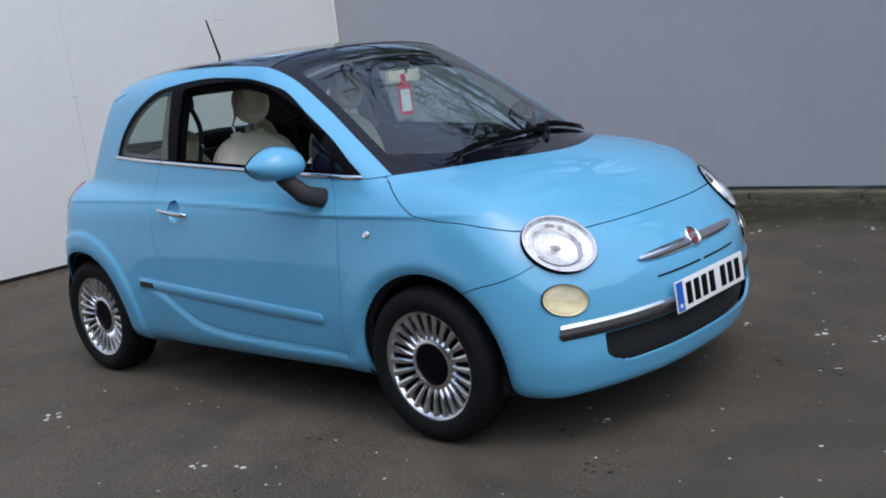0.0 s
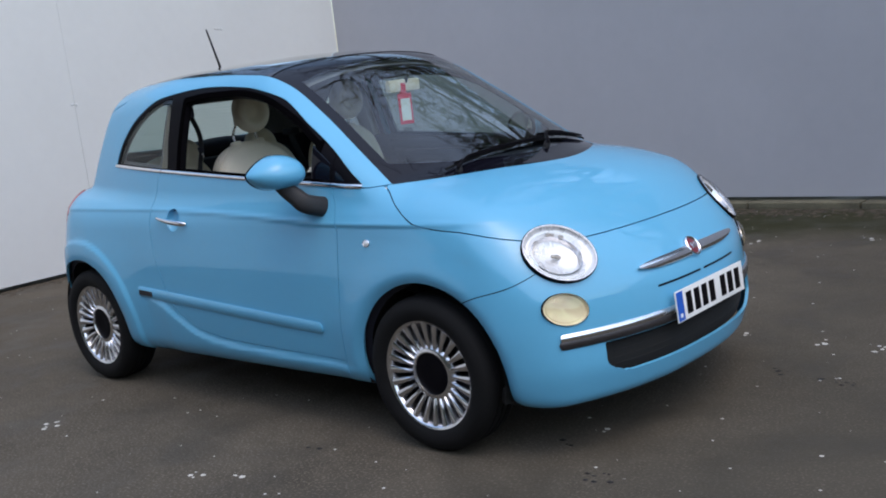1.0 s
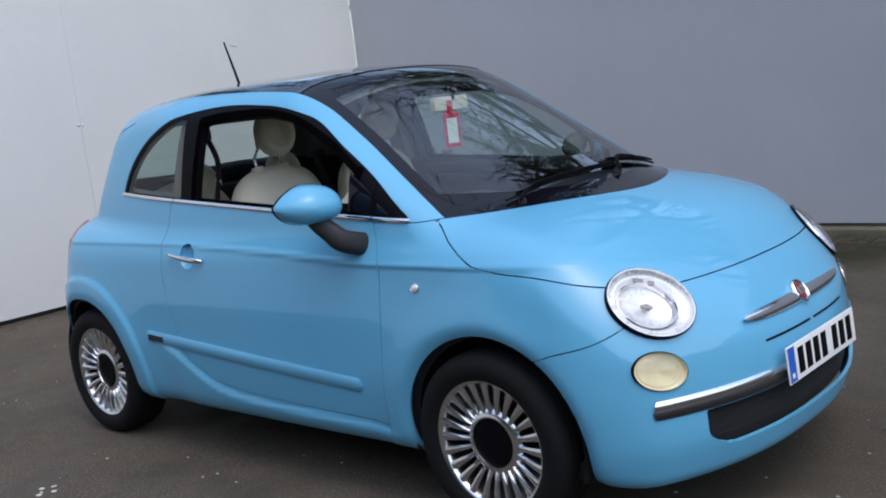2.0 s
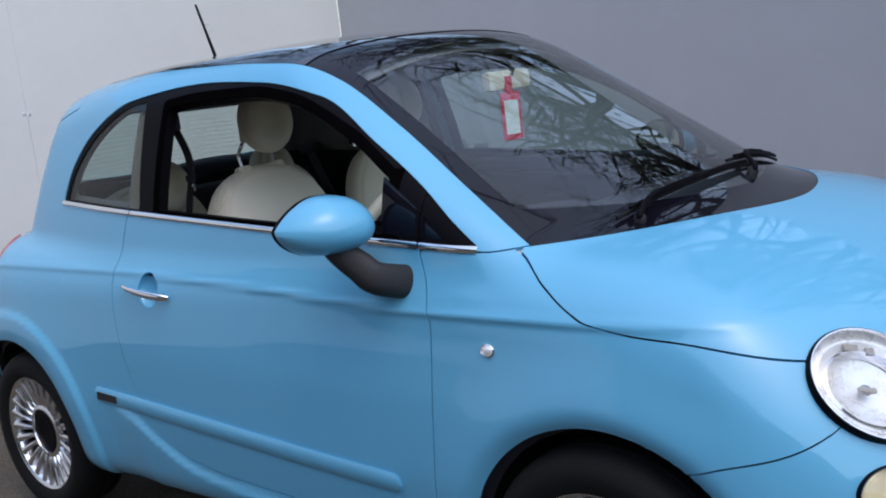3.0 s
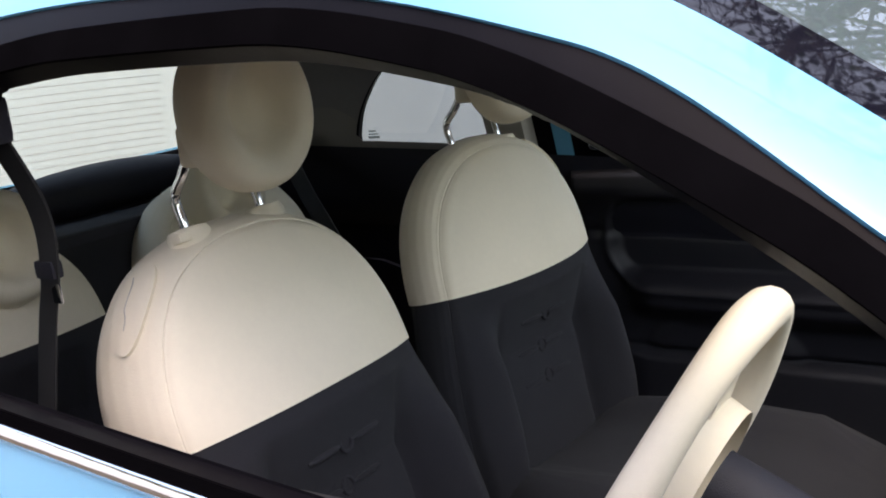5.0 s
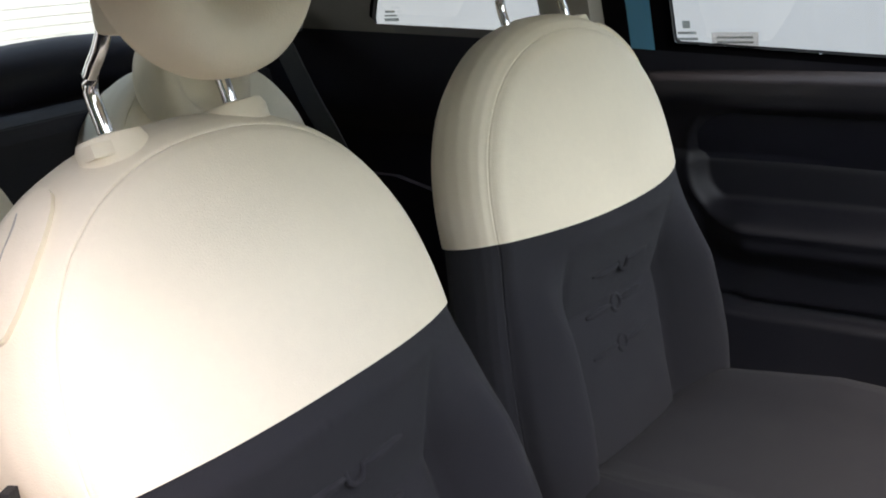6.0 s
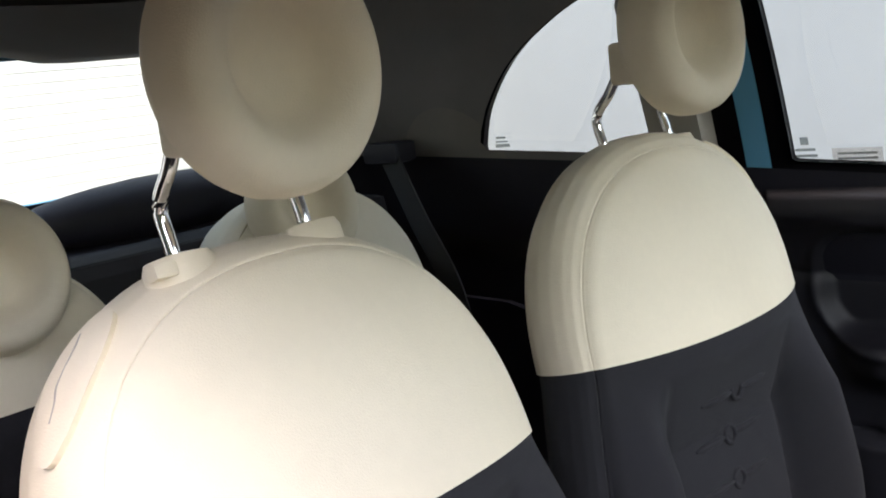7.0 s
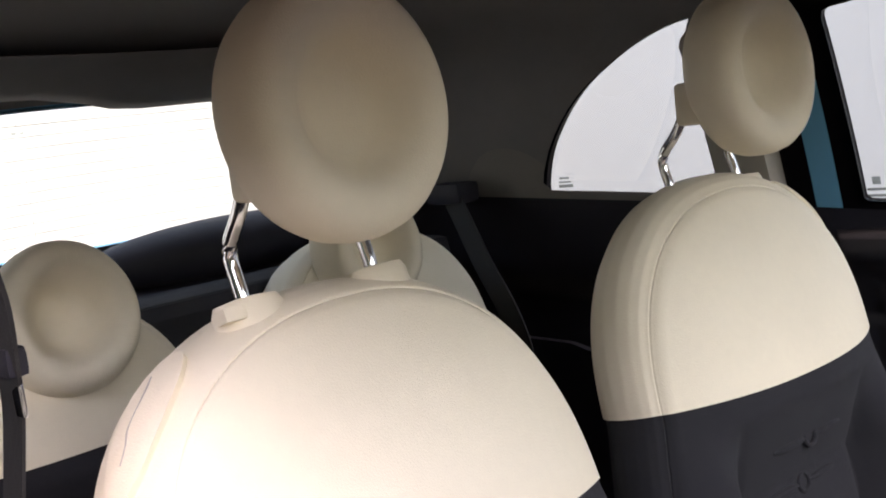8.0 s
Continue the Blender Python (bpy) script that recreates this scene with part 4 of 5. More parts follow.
def back_sheet(width, rise, foot, low_w, thick=1.0):
    """A domed seat back as a sheet in (forward, side, up) coordinates."""
    def half(u):
        top = width * np.clip(1 - np.abs((u - rise) / (foot - rise)) ** 2.5, 0, 1) ** (1 / 2.25)
        s = np.clip((rise - u) / rise, 0, 1)
        body = width + (low_w - width) * np.sin(np.clip(s * 2.2, 0, 1) * math.pi / 2)
        body = body - 0.030 * np.clip((s - 0.50) / 0.22, 0, 1) ** 1.5
        body = body * np.sqrt(np.clip(1 - np.clip((0.05 - u) / 0.06, 0, 1) ** 2, 0, 1))
        return np.where(u > rise, top, body)
    side_q, side_k, side_f = range(7), (1.030, 1.055, 1.073, 1.078, 1.066, 1.03, 0.95), [thick * q for q in (-0.012, -0.028, -0.050, -0.076, -0.102, -0.124, -0.139)]
    na, c = 144, rise * 0.86
    a = np.linspace(0, 2 * math.pi, na, endpoint=False)
    dy, du = np.sin(a), np.cos(a)
    lo, hi = np.zeros(na), np.full(na, 1.2)
    for _ in range(30):
        r = (lo + hi) / 2
        out = np.abs(dy * r) > half(c + du * r)
        out |= (c + du * r < -0.01) | (c + du * r > foot)
        hi, lo = np.where(out, r, hi), np.where(out, lo, r)
    ring = [(k, None) for k in np.linspace(0.0, 0.97, 34)] + [(0.982, 0.0025), (0.990, 0.0005), (0.9935, -0.0006), (0.9960, -0.0055), (0.9990, -0.0055), (1.0015, -0.0012), (1.006, -0.0026), (1.015, -0.0055), (1.030, -0.012 * thick)] + [(np.interp(q, side_q, side_k), np.interp(q, side_q, side_f)) for q in np.linspace(0.2, 6, 30)] + [(0.7, -0.148 * thick), (0.35, -0.152 * thick), (0.0, -0.153 * thick)]
    rows = []
    for k, f in ring:
        y, u = dy * lo * k, c + du * lo * k
        if f is None:
            low = np.clip((rise - 0.02 - u) / 0.10, 0, 1)
            bol = np.clip((np.abs(y) - 0.115) / 0.075, 0, 1)
            bol = bol * bol * (3 - 2 * bol)
            f_ = 0.004 + 0.046 * (1 - k ** 2.4) + low * (0.034 * bol * (1 - k ** 6) - 0.052 * (1 - bol) - 0.013 * np.exp(-((np.abs(y) - 0.128) / 0.007) ** 2))
        else:
            f_ = np.full(na, f)
        rows.append(np.stack([f_, y, u], 1))
    p = np.concatenate(rows)
    i = (np.arange(len(ring) - 1)[:, None] * na + np.arange(na)[None]).ravel()
    j = (np.arange(len(ring) - 1)[:, None] * na + (np.arange(na)[None] + 1) % na).ravel()
    t = np.concatenate([np.stack([i, j + na, j], 1), np.stack([i, i + na, j + na], 1)])
    ar = np.linalg.norm(np.cross(p[t[:, 1]] - p[t[:, 0]], p[t[:, 2]] - p[t[:, 0]]), axis=1)
    t = t[ar > 1e-10]
    n = grid_normals(p, t)
    if n[len(p) // 3, 0] < 0 and n[na * 10, 0] < 0:
        t, n = t[:, ::-1], -n
    n[:na], n[-na:] = (1, 0, 0), (-1, 0, 0)
    return p, n, t


def axes(tilt):
    """Forward and up along a seat back that leans by tilt degrees."""
    t = radians(tilt)
    return Vector((math.cos(t), 0, math.sin(t))), Vector((-math.sin(t), 0, math.cos(t)))


def to_seat(sheet, tilt=18):
    fw, up = axes(tilt)
    k = np.array([fw, (0, 1, 0), up])
    return sheet[0] @ k, sheet[1] @ k, sheet[2]


def sl(f, y, u, tilt=18):
    fw, up = axes(tilt)
    return fw * f + Vector((0, y, 0)) + up * u


BELT = mat("black_webbing", (0.015, 0.015, 0.017), 0.8, 0, 0.2, 30, 0.5, 600)


def headrest(parent, at, r, tilt, material, tall=1.06, deep=0.075):
    m = Matrix.Translation(at) @ Matrix.Rotation(radians(90 - tilt), 4, "Y")
    bm = bmesh.new()
    lathe(bm, [(r * a, deep * h) for a, h in ((0.0, -0.12), (0.20, -0.11), (0.34, -0.05), (0.43, 0.07), (0.51, 0.21), (0.59, 0.335), (0.67, 0.41), (0.76, 0.43), (0.84, 0.415), (0.91, 0.365), (0.965, 0.26), (0.993, 0.12),
                                              (1.0, -0.05), (0.99, -0.22), (0.955, -0.36), (0.88, -0.47), (0.72, -0.54), (0.4, -0.57), (0.0, -0.58))], 64, m)
    for v in bm.verts:
        v.co.z = at[2] + (v.co.z - at[2]) * tall
    return part("headrest", bm, material, parent, "round ivory headrest with a dished face")


def front_seat(at, tilt, yaw, flap, width, thick, collar, head, seam, lift):
    x, y, z = at
    seat = thing("front_seat", at)
    seat.parent = car
    seat.rotation_euler = (0, 0, radians(yaw))
    tagged(seat, "front seat with ivory top and charcoal cloth")
    local = lambda *p: Matrix.Rotation(-radians(yaw), 3, "Z") @ (Vector(p) - Vector(at))
    fw, up = axes(tilt)
    SHEET = back_sheet(width, 0.545, 0.775, 1.157 * width, thick)
    f_seam = lambda v: (seam - (0.000 if flap > 0 else 0.008) * np.clip(1 - (v[:, 1] / 0.20) ** 2, -0.2, 1)) - v[:, 2]
    front = SHEET[0][:144 * 34]
    face = lambda y_, u_: front[np.argmin((front[:, 1] - y_) ** 2 + (front[:, 2] - u_) ** 2), 0]
    cream, dark = cut(SHEET, f_seam), cut(SHEET, lambda v: -f_seam(v) + 0.0)
    shell("backrest_top", to_seat(cream, tilt), CREAM, seat, "ivory vinyl upper backrest", 0, 0.002)
    shell("backrest", to_seat(dark, tilt), FABRIC, seat, "charcoal cloth lower backrest", 0, 0)
    # relief marks in the cloth
    for k in range(3):
        u = 0.470 - 0.056 * k
        for a, b in ((-0.070, -0.012), (0.012, 0.070)):
            bm = bmesh.new()
            tube(bm, [sl(face(q, u) + 0.0005, q, u, tilt) for q in np.linspace(a, b, 6)], [0.0020, 0.0046, 0.0048, 0.0048, 0.0046, 0.0020], 8)
            part("stitched_mark", bm, FABRIC, seat, "embossed bar in the cloth")
        bm = bmesh.new()
        tube(bm, [sl(face(0.011 * math.cos(t), u) + 0.0005, 0.011 * math.cos(t), u + 0.011 * math.sin(t), tilt) for t in (2 * math.pi * i / 12 for i in range(13))], 0.0030, 8)
        part("stitched_ring", bm, FABRIC, seat, "embossed ring in the cloth")
    # posts, collars and headrest
    for s in (0, 1):
        cx, cy = collar[0] + 0.134 * s * math.sin(-radians(yaw)), collar[1] + 0.134 * s * math.cos(radians(yaw))
        bm = bmesh.new()
        tube(bm, bezier([local(cx + 0.008, cy, 1.09), local(cx - 0.004, cy, 1.145), local(cx - 0.012, cy, 1.183), local(cx + 0.010, cy, 1.213), local(cx + 0.035, cy, 1.255)], 6), 0.0062, 12)
        part("headrest_post", bm, CHROME, seat, "chrome headrest post")
        lean = Matrix.Translation(local(cx + 0.004, cy, 1.127)) @ Matrix.Rotation(-radians(tilt), 4, "Y")
        bm = bmesh.new()
        lathe(bm, [(0.026, -0.03), (0.027, 0.009), (0.024, 0.016), (0.012, 0.018), (0.0, 0.018)], 28, lean @ Matrix.Diagonal((0.85, 1.15, 1, 1)))
        if s == 0:
            box(bm, (-0.008, -0.010, -0.008), (0.008, 0.010, 0.004), 0.003, lean @ Matrix.Translation((0.014, -0.024, 0.008)))
        part("post_collar", bm, CREAM, seat)
        bm = bmesh.new()
        box(bm, (-0.020, -0.016, -0.020), (0.030, 0.016, 0.030), 0.010, Matrix.Translation(local(cx + 0.036, cy + (0.006 if s == 0 else -0.010), 1.240)), 4)
        part("headrest_lug", bm, CREAM, seat, "ivory lug round the post")
    headrest(seat, local(*head), 0.0955, 5, CREAM)
    # cushion
    bm = bmesh.new()
    rings = []
    for i, (xx, w, z0, z1) in enumerate(((-0.14, 0.20, -0.16, 0.10 + lift), (-0.04, 0.245, -0.17, 0.160 + lift), (0.15, 0.285, -0.18, 0.175 + lift), (0.34, 0.280, -0.18, 0.175 + lift), (0.45, 0.238, -0.17, 0.150 + lift), (0.50, 0.20, -0.14, 0.09 + lift))):
        ring = []
        for k in range(48):
            t = 2 * math.pi * k / 48
            cy, cz = math.cos(t), math.sin(t)
            yy = w * math.copysign(abs(cy) ** 0.55, cy)
            zz = (z0 + z1) / 2 + (z1 - z0) / 2 * math.copysign(abs(cz) ** 0.5, cz)
            if cz > 0.3:
                zz -= 0.050 * max(0, 1 - (abs(yy) / 0.17) ** 4)
            ring.append(Vector((xx, yy, zz)))
        rings.append(ring)
    loft(bm, rings)
    bmesh.ops.recalc_face_normals(bm, faces=bm.faces)
    part("cushion", bm, FABRIC, seat, "charcoal cloth cushion")
    bm = bmesh.new()
    box(bm, (-0.08, -0.22, -0.24), (0.36, 0.22, -0.12), 0.02)
    part("seat_base", bm, TRIM, seat)
    # raised airbag flap round the outer shoulder of the back, with a dark slot
    turn = lambda v: np.degrees(np.arctan2(-v[:, 1] * flap, v[:, 2] - 0.469))
    q = cut(SHEET, lambda v: ((turn(v) - 33) / (10 + 2 * (turn(v) > 33))) ** 2 + ((v[:, 0] / thick + 0.044) / 0.026) ** 2 - 1, lambda v: v[:, 1] * flap)
    shell("airbag_flap", to_seat(q, tilt), CREAM, seat, "raised ivory airbag flap", 0.009, 0.0075)
    rim = SHEET[0][144 * 40:144 * 74]
    bm, slot = bmesh.new(), []
    for g in np.linspace(28, 40, 9):
        k = np.argmin(((turn(rim) - g) / 8) ** 2 + ((rim[:, 0] / thick + 0.050 - 0.0006 * (g - 33)) / 0.006) ** 2 + 100 * (rim[:, 1] * flap > 0))
        slot.append(sl(*rim[k], tilt) + Vector((0, -0.0072 * flap * math.sin(radians(g)), 0.0072 * math.cos(radians(g)))))
    tube(bm, bezier(slot[::2], 5), 0.0011, 6)
    part("flap_slot", bm, PILLAR, seat)
    if flap > 0:
        bm = bmesh.new()
        box(bm, (-0.004, -0.006, -0.014), (0.004, 0.006, 0.014), 0.001, Matrix.Translation(Vector((-0.2185, -0.242, 0.530))) @ Matrix.Rotation(radians(25), 4, "Z"))
        part("seam_tag", bm, BELT, seat, "tiny black label in the seam")
    else:
        bm = bmesh.new()
        box(bm, (-0.0015, -0.002, -0.016), (0.0015, 0.004, 0.016), 0.001, Matrix.Translation(sl(-0.03, width * 1.07, 0.60, tilt)))
        part("side_label", bm, CARD, seat, "tiny pale label at the seat side")
    return seat


front_seat((-1.225, -0.284, 0.395), 18, 0, 1, 0.2110, 1.0, (-1.498, -0.354), (-1.417, -0.300, 1.2815), 0.549, 0.04)
front_seat((-1.303, 0.292, 0.377), 11, -5, -1, 0.213, 0.64, (-1.498, 0.259), (-1.419, 0.324, 1.2755), 0.556, 0.11)

# rear bench
for s in (-1, 1):
    seat = thing("rear_seat", (-1.90, -0.31 if s < 0 else 0.285, 0.42))
    seat.parent = car
    tagged(seat, "rear seat back with an ivory top")
    sh = back_sheet(0.215 if s < 0 else 0.200, 0.50, 0.705, 0.255 if s < 0 else 0.238)
    fs = lambda v: (0.515 - 0.01 * np.clip(1 - (v[:, 1] / 0.22) ** 2, -0.2, 1)) - v[:, 2]
    shell("backrest_top", to_seat(cut(sh, fs)), CREAM, seat, "ivory vinyl upper backrest", 0, 0.002)
    shell("backrest", to_seat(cut(sh, lambda v: -fs(v))), FABRIC, seat, "charcoal cloth lower backrest", 0, 0)
    headrest(seat, sl(0.05, 0.042 if s < 0 else -0.050, 0.672), 0.094, 14, CREAM, 1.06, 0.09)
    bm = bmesh.new()
    box(bm, (-0.02, -0.26, -0.14), (0.46, 0.26, 0.03), 0.05)
    part("cushion", bm, FABRIC, seat, "charcoal cloth cushion")
bm = bmesh.new()
box(bm, (-2.31, -0.56, 0.40), (-2.20, 0.56, 1.045), 0.03)
part("rear_seat_shell", bm, FABRIC, car, "dark back of the rear bench")
bm = bmesh.new()
box(bm, (-2.50, -0.46, 1.005), (-2.20, 0.46, 1.04), 0.012)
part("parcel_shelf", bm, TRIM, car, "dark parcel shelf")
bm = bmesh.new()
box(bm, (-2.52, -0.42, 1.00), (-2.44, 0.42, 1.10), 0.03)
part("tailgate_lining", bm, TRIM, car)
bm = bmesh.new()
bmesh.ops.create_uvsphere(bm, u_segments=24, v_segments=14, radius=1, matrix=Matrix.Translation((-2.40, 0.20, 1.085)) @ Matrix.Diagonal((0.07, 0.30, 0.055, 1)))
part("rear_wiper_cover", bm, TRIM, car)
bm = bmesh.new()
rings = []
for y, z0 in ((-0.38, 1.366), (-0.30, 1.364), (-0.17, 1.362), (-0.10, 1.352), (-0.05, 1.340), (0.0, 1.337), (0.30, 1.337), (0.38, 1.350)):
    bx = -2.25 + 0.35 * y * y
    rings.append([Vector(p) for p in ((bx - 0.07, y, z0 + 0.012), (bx - 0.03, y, z0), (bx + 0.02, y, z0 + 0.006), (bx + 0.075, y, z0 + 0.045), (bx + 0.10, y, 1.41), (bx - 0.05, y, 1.41))])
loft(bm, rings)
bmesh.ops.recalc_face_normals(bm, faces=bm.faces)
part("tailgate_header", bm, LINER, car, "grey trim over the rear window")

# side trims beside the rear bench, over the wheel housings
for s in (-1, 1):
    bm = bmesh.new()
    rings = [[Vector((x, s * (0.592 + d), z)) for x, z in ((-2.62, 0.23), (-1.62, 0.23), (-1.60, 0.60), (-1.72, 0.78), (-1.95, 0.84), (-2.62, 0.86))] for d in (0.0, -0.014)]
    loft(bm, rings)
    bmesh.ops.recalc_face_normals(bm, faces=bm.faces)
    part("rear_side_trim", bm, TRIM, car, "dark rear side trim")

# belts


def strap(name, pts, w, axis, parent=car):
    bm = bmesh.new()
    pts = bezier(pts, 8)
    ax_ = Vector(axis).normalized()
    th = Vector((0.0, 0.0016, 0.0012))
    loft(bm, [[p - ax_ * w / 2 - th, p + ax_ * w / 2 - th, p + ax_ * w / 2 + th, p - ax_ * w / 2 + th] for p in pts])
    bmesh.ops.recalc_face_normals(bm, faces=bm.faces)
    return part(name, bm, BELT, parent, "black seat belt")


for s in (-1, 1):
    strap("rear_belt", [(-2.20, s * 0.565, 1.125), (-2.16, s * 0.545, 1.09), (-2.09, s * 0.52, 1.00), (-1.98, s * 0.48, 0.87), (-1.90, s * 0.42, 0.70)], 0.046, (0.8, 0, 0.5))
    bm = bmesh.new()
    box(bm, (-2.24, s * 0.57 - 0.03, 1.10), (-2.15, s * 0.57 + 0.03, 1.14), 0.012)
    part("belt_guide", bm, TRIM, car)
    a = Vector((-1.60, 0.625, 1.285)) if s > 0 else Vector((-1.505, -0.585, 1.31))
    run = ([a, (-1.61, 0.632, 1.1), (-1.61, 0.655, 0.9), (-1.60, 0.68, 0.55)] if s > 0 else
           [a, (-1.515, -0.540, 1.21), (-1.535, -0.528, 1.13), (-1.575, -0.528, 1.02), (-1.62, -0.60, 0.55)])
    strap("front_belt", run, 0.046 if s > 0 else 0.030, (1, 0.1, 0.1))
    bm = bmesh.new()
    box(bm, a - Vector((0.026, 0.014, 0.025)), a + Vector((0.026, 0.014, 0.025)), 0.01)
    part("belt_anchor", bm, TRIM, car)
    c = Vector((-1.61, 0.630, 1.04)) if s > 0 else Vector((-1.540, -0.525, 1.135))
    bm = bmesh.new()
    box(bm, c - Vector((0.017, 0.008, 0.011)), c + Vector((0.017, 0.008, 0.011)), 0.006)
    tongue = part("belt_tongue", bm, TRIM, car)
    bm = bmesh.new()
    box(bm, c + Vector((0.000, -0.002, -0.040)), c + Vector((0.014, 0.002, -0.008)), 0.0015)
    part("tongue_plate", bm, CHROME, tongue)

# door cards: a moulded panel with a sunk insert, an armrest below it and a bulged pocket
def step(v, lo, hi):
    q = np.clip((v - lo) / (hi - lo), 0, 1)
    return q * q * (3 - 2 * q)


def door_card(s):
    nx, nz = 170, 130
    x, z = np.meshgrid(np.linspace(-1.505, -0.50, nx), np.linspace(0.28, 1.028, nz), indexing="ij")
    wall_y = plan_y(x) + flank(z - (shoulder(x) - 0.875) * np.clip((z - 0.5) / 0.3, 0, 1)) - 0.036
    rise = 0.028 + 0 * x
    # rounded roll along the top
    rise += 0.014 * np.exp(-((z - 0.985) / 0.022) ** 2)
    # sunk insert with round corners
    qx, qz = np.abs(x + 0.985) - 0.455 + 0.08, np.abs(z - 0.872) - 0.075 + 0.06
    d = np.hypot(np.maximum(qx, 0), np.maximum(qz, 0)) + np.minimum(np.maximum(qx, qz), 0) - 0.07
    rise -= 0.026 * step(-d, -0.012, 0.012)
    rise += 0.006 * np.exp(-((d - 0.016) / 0.008) ** 2)
    # armrest
    ends = step(x, -1.43, -1.33) * step(-x, 0.52, 0.62)
    rise += 0.050 * ends * step(z, 0.690, 0.745) * step(-z, -0.808, -0.785)
    # bulged speaker panel and pocket below a seam
    e = np.hypot((x + 1.205) / 0.175, (z - 0.632) / 0.095)
    rise += 0.012 * step(1.0 - e, 0.0, 0.25) * step(z, 0.628, 0.634)
    rise += 0.040 * step(-z, -0.632, -0.612) * step(x, -1.47, -1.36) * step(-x, 0.52, 0.60) * (0.7 + 0.3 * step(-z, -0.55, -0.40))
    rise -= 0.012 * np.exp(-((z - 0.632) / 0.006) ** 2) * step(x, -1.45, -1.38)
    edge = np.minimum.reduce([x + 1.505, -0.50 - x, 1.028 - z, z - 0.28])
    rise *= step(edge, 0.0, 0.014)
    p = np.stack([x, s * (wall_y - rise), z], -1).reshape(-1, 3)
    i = (np.arange(nx - 1)[:, None] * nz + np.arange(nz - 1)[None]).ravel()
    t = np.concatenate([np.stack([i, i + 1, i + nz], 1), np.stack([i + 1, i + nz + 1, i + nz], 1)])
    n = grid_normals(p, t)
    if n[len(n) // 2, 1] * s > 0:
        t, n = t[:, ::-1], -n
    me = bpy.data.meshes.new("door_card")
    me.from_pydata(p.tolist(), [], t.tolist())
    me.polygons.foreach_set("use_smooth", [True] * len(me.polygons))
    return link("door_card", me, DOOR_CARD, car, "dark moulded door card with armrest and pocket")


for s in (-1, 1):
    door_card(s)

# dashboard and steering wheel
bm = bmesh.new()
rings = []
for y in np.linspace(-0.66, 0.66, 25):
    hood = 0.045 * math.exp(-((y + 0.33) / 0.16) ** 4)
    fx = -0.52 + 0.10 * abs(y) ** 2
    ring = [(-0.02 - 0.5 * y * y, y, 0.945), (-0.14 - 0.3 * y * y, y, 0.965), (-0.34, y, 0.965 + hood), (-0.46, y, 0.955 + hood), (fx, y, 0.92 + hood), (fx - 0.01, y, 0.84), (fx + 0.01, y, 0.74), (fx + 0.08, y, 0.62), (-0.10, y, 0.55)]
    rings.append([Vector(p) for p in ring])
loft(bm, rings)
bmesh.ops.recalc_face_normals(bm, faces=bm.faces)
part("dashboard", bm, TRIM, car, "black moulded dashboard")
WC = Vector((-0.885, -0.325, 0.905))
steer = thing("steering_wheel", WC)
steer.parent = car
tagged(steer, "ivory steering wheel")
wl_ = Matrix.Rotation(radians(-90 + 26), 4, "Y")
bm = bmesh.new()
rings = []
for k in range(64):
    a = 2 * math.pi * k / 64
    rr = 0.0195 + 0.002 * math.cos(4 * a)
    rings.append([wl_ @ Vector(((0.186 + rr * math.cos(b)) * math.cos(a), (0.186 + rr * math.cos(b)) * math.sin(a), rr * math.sin(b))) for b in (2 * math.pi * i / 14 for i in range(14))])
rings.append(rings[0])
loft(bm, rings, cap=False)
bmesh.ops.remove_doubles(bm, verts=bm.verts, dist=1e-6)
bmesh.ops.recalc_face_normals(bm, faces=bm.faces)
part("wheel_rim", bm, CREAM, steer, "ivory leather rim")
bm = bmesh.new()
lathe(bm, [(0.088, -0.03), (0.092, 0.004), (0.086, 0.026), (0.05, 0.038), (0.0, 0.042)], 40, wl_)
part("wheel_boss", bm, CREAM, steer, "ivory airbag cover")
for a in (0.15, math.pi - 0.15, 1.5 * math.pi):
    d = Vector((-math.sin(a), math.cos(a), 0))
    side = Vector((-d.y, d.x, 0))
    bm = bmesh.new()
    loft(bm, [[wl_ @ (d * r + side * w * u + Vector((0, 0, h * q + 0.002))) for u, q in ((-1, -1), (1, -1), (1, 1), (-1, 1))] for r, w, h in ((0.075, 0.030, 0.010), (0.13, 0.022, 0.008), (0.172, 0.024, 0.008))])
    bmesh.ops.recalc_face_normals(bm, faces=bm.faces)
    part("wheel_spoke", bm, CREAM, steer)
bm = bmesh.new()
tube(bm, [WC + Vector((0.03, 0, -0.012)), WC + Vector((0.30, 0, -0.14))], 0.045, 16)
part("steering_column", bm, TRIM, car)

# inside mirror with a hanging tag
bm = bmesh.new()
box(bm, (-0.685, -0.125, 1.292), (-0.655, 0.07, 1.346), 0.013)
mirror = part("inside_mirror", bm, CREAM, car, "pale rear-view mirror")
bm = bmesh.new()
tube(bm, [(-0.66, -0.02, 1.33), (-0.655, -0.01, 1.36), (-0.65, 0, 1.385)], 0.008, 10)
part("mirror_stem", bm, PLASTIC, mirror, "dark mirror stem")
tag = thing("hanging_tag", (-0.652, -0.045, 1.150))
tag.parent = car
tagged(tag, "red card tag with a white panel")
tm = Matrix.Rotation(radians(-20), 4, "Z")
bm = bmesh.new()
box(bm, (-0.0015, -0.033, 0.0), (0.0015, 0.033, 0.135), 0.001, tm)
box(bm, (-0.0015, -0.018, 0.13), (0.0015, 0.012, 0.18), 0.001, tm)
part("tag_card", bm, TAG_RED, tag)
bm = bmesh.new()
box(bm, (0.0014, -0.022, 0.016), (0.0022, 0.024, 0.112), 0, tm)
part("tag_panel", bm, CARD, tag, "white paper panel")

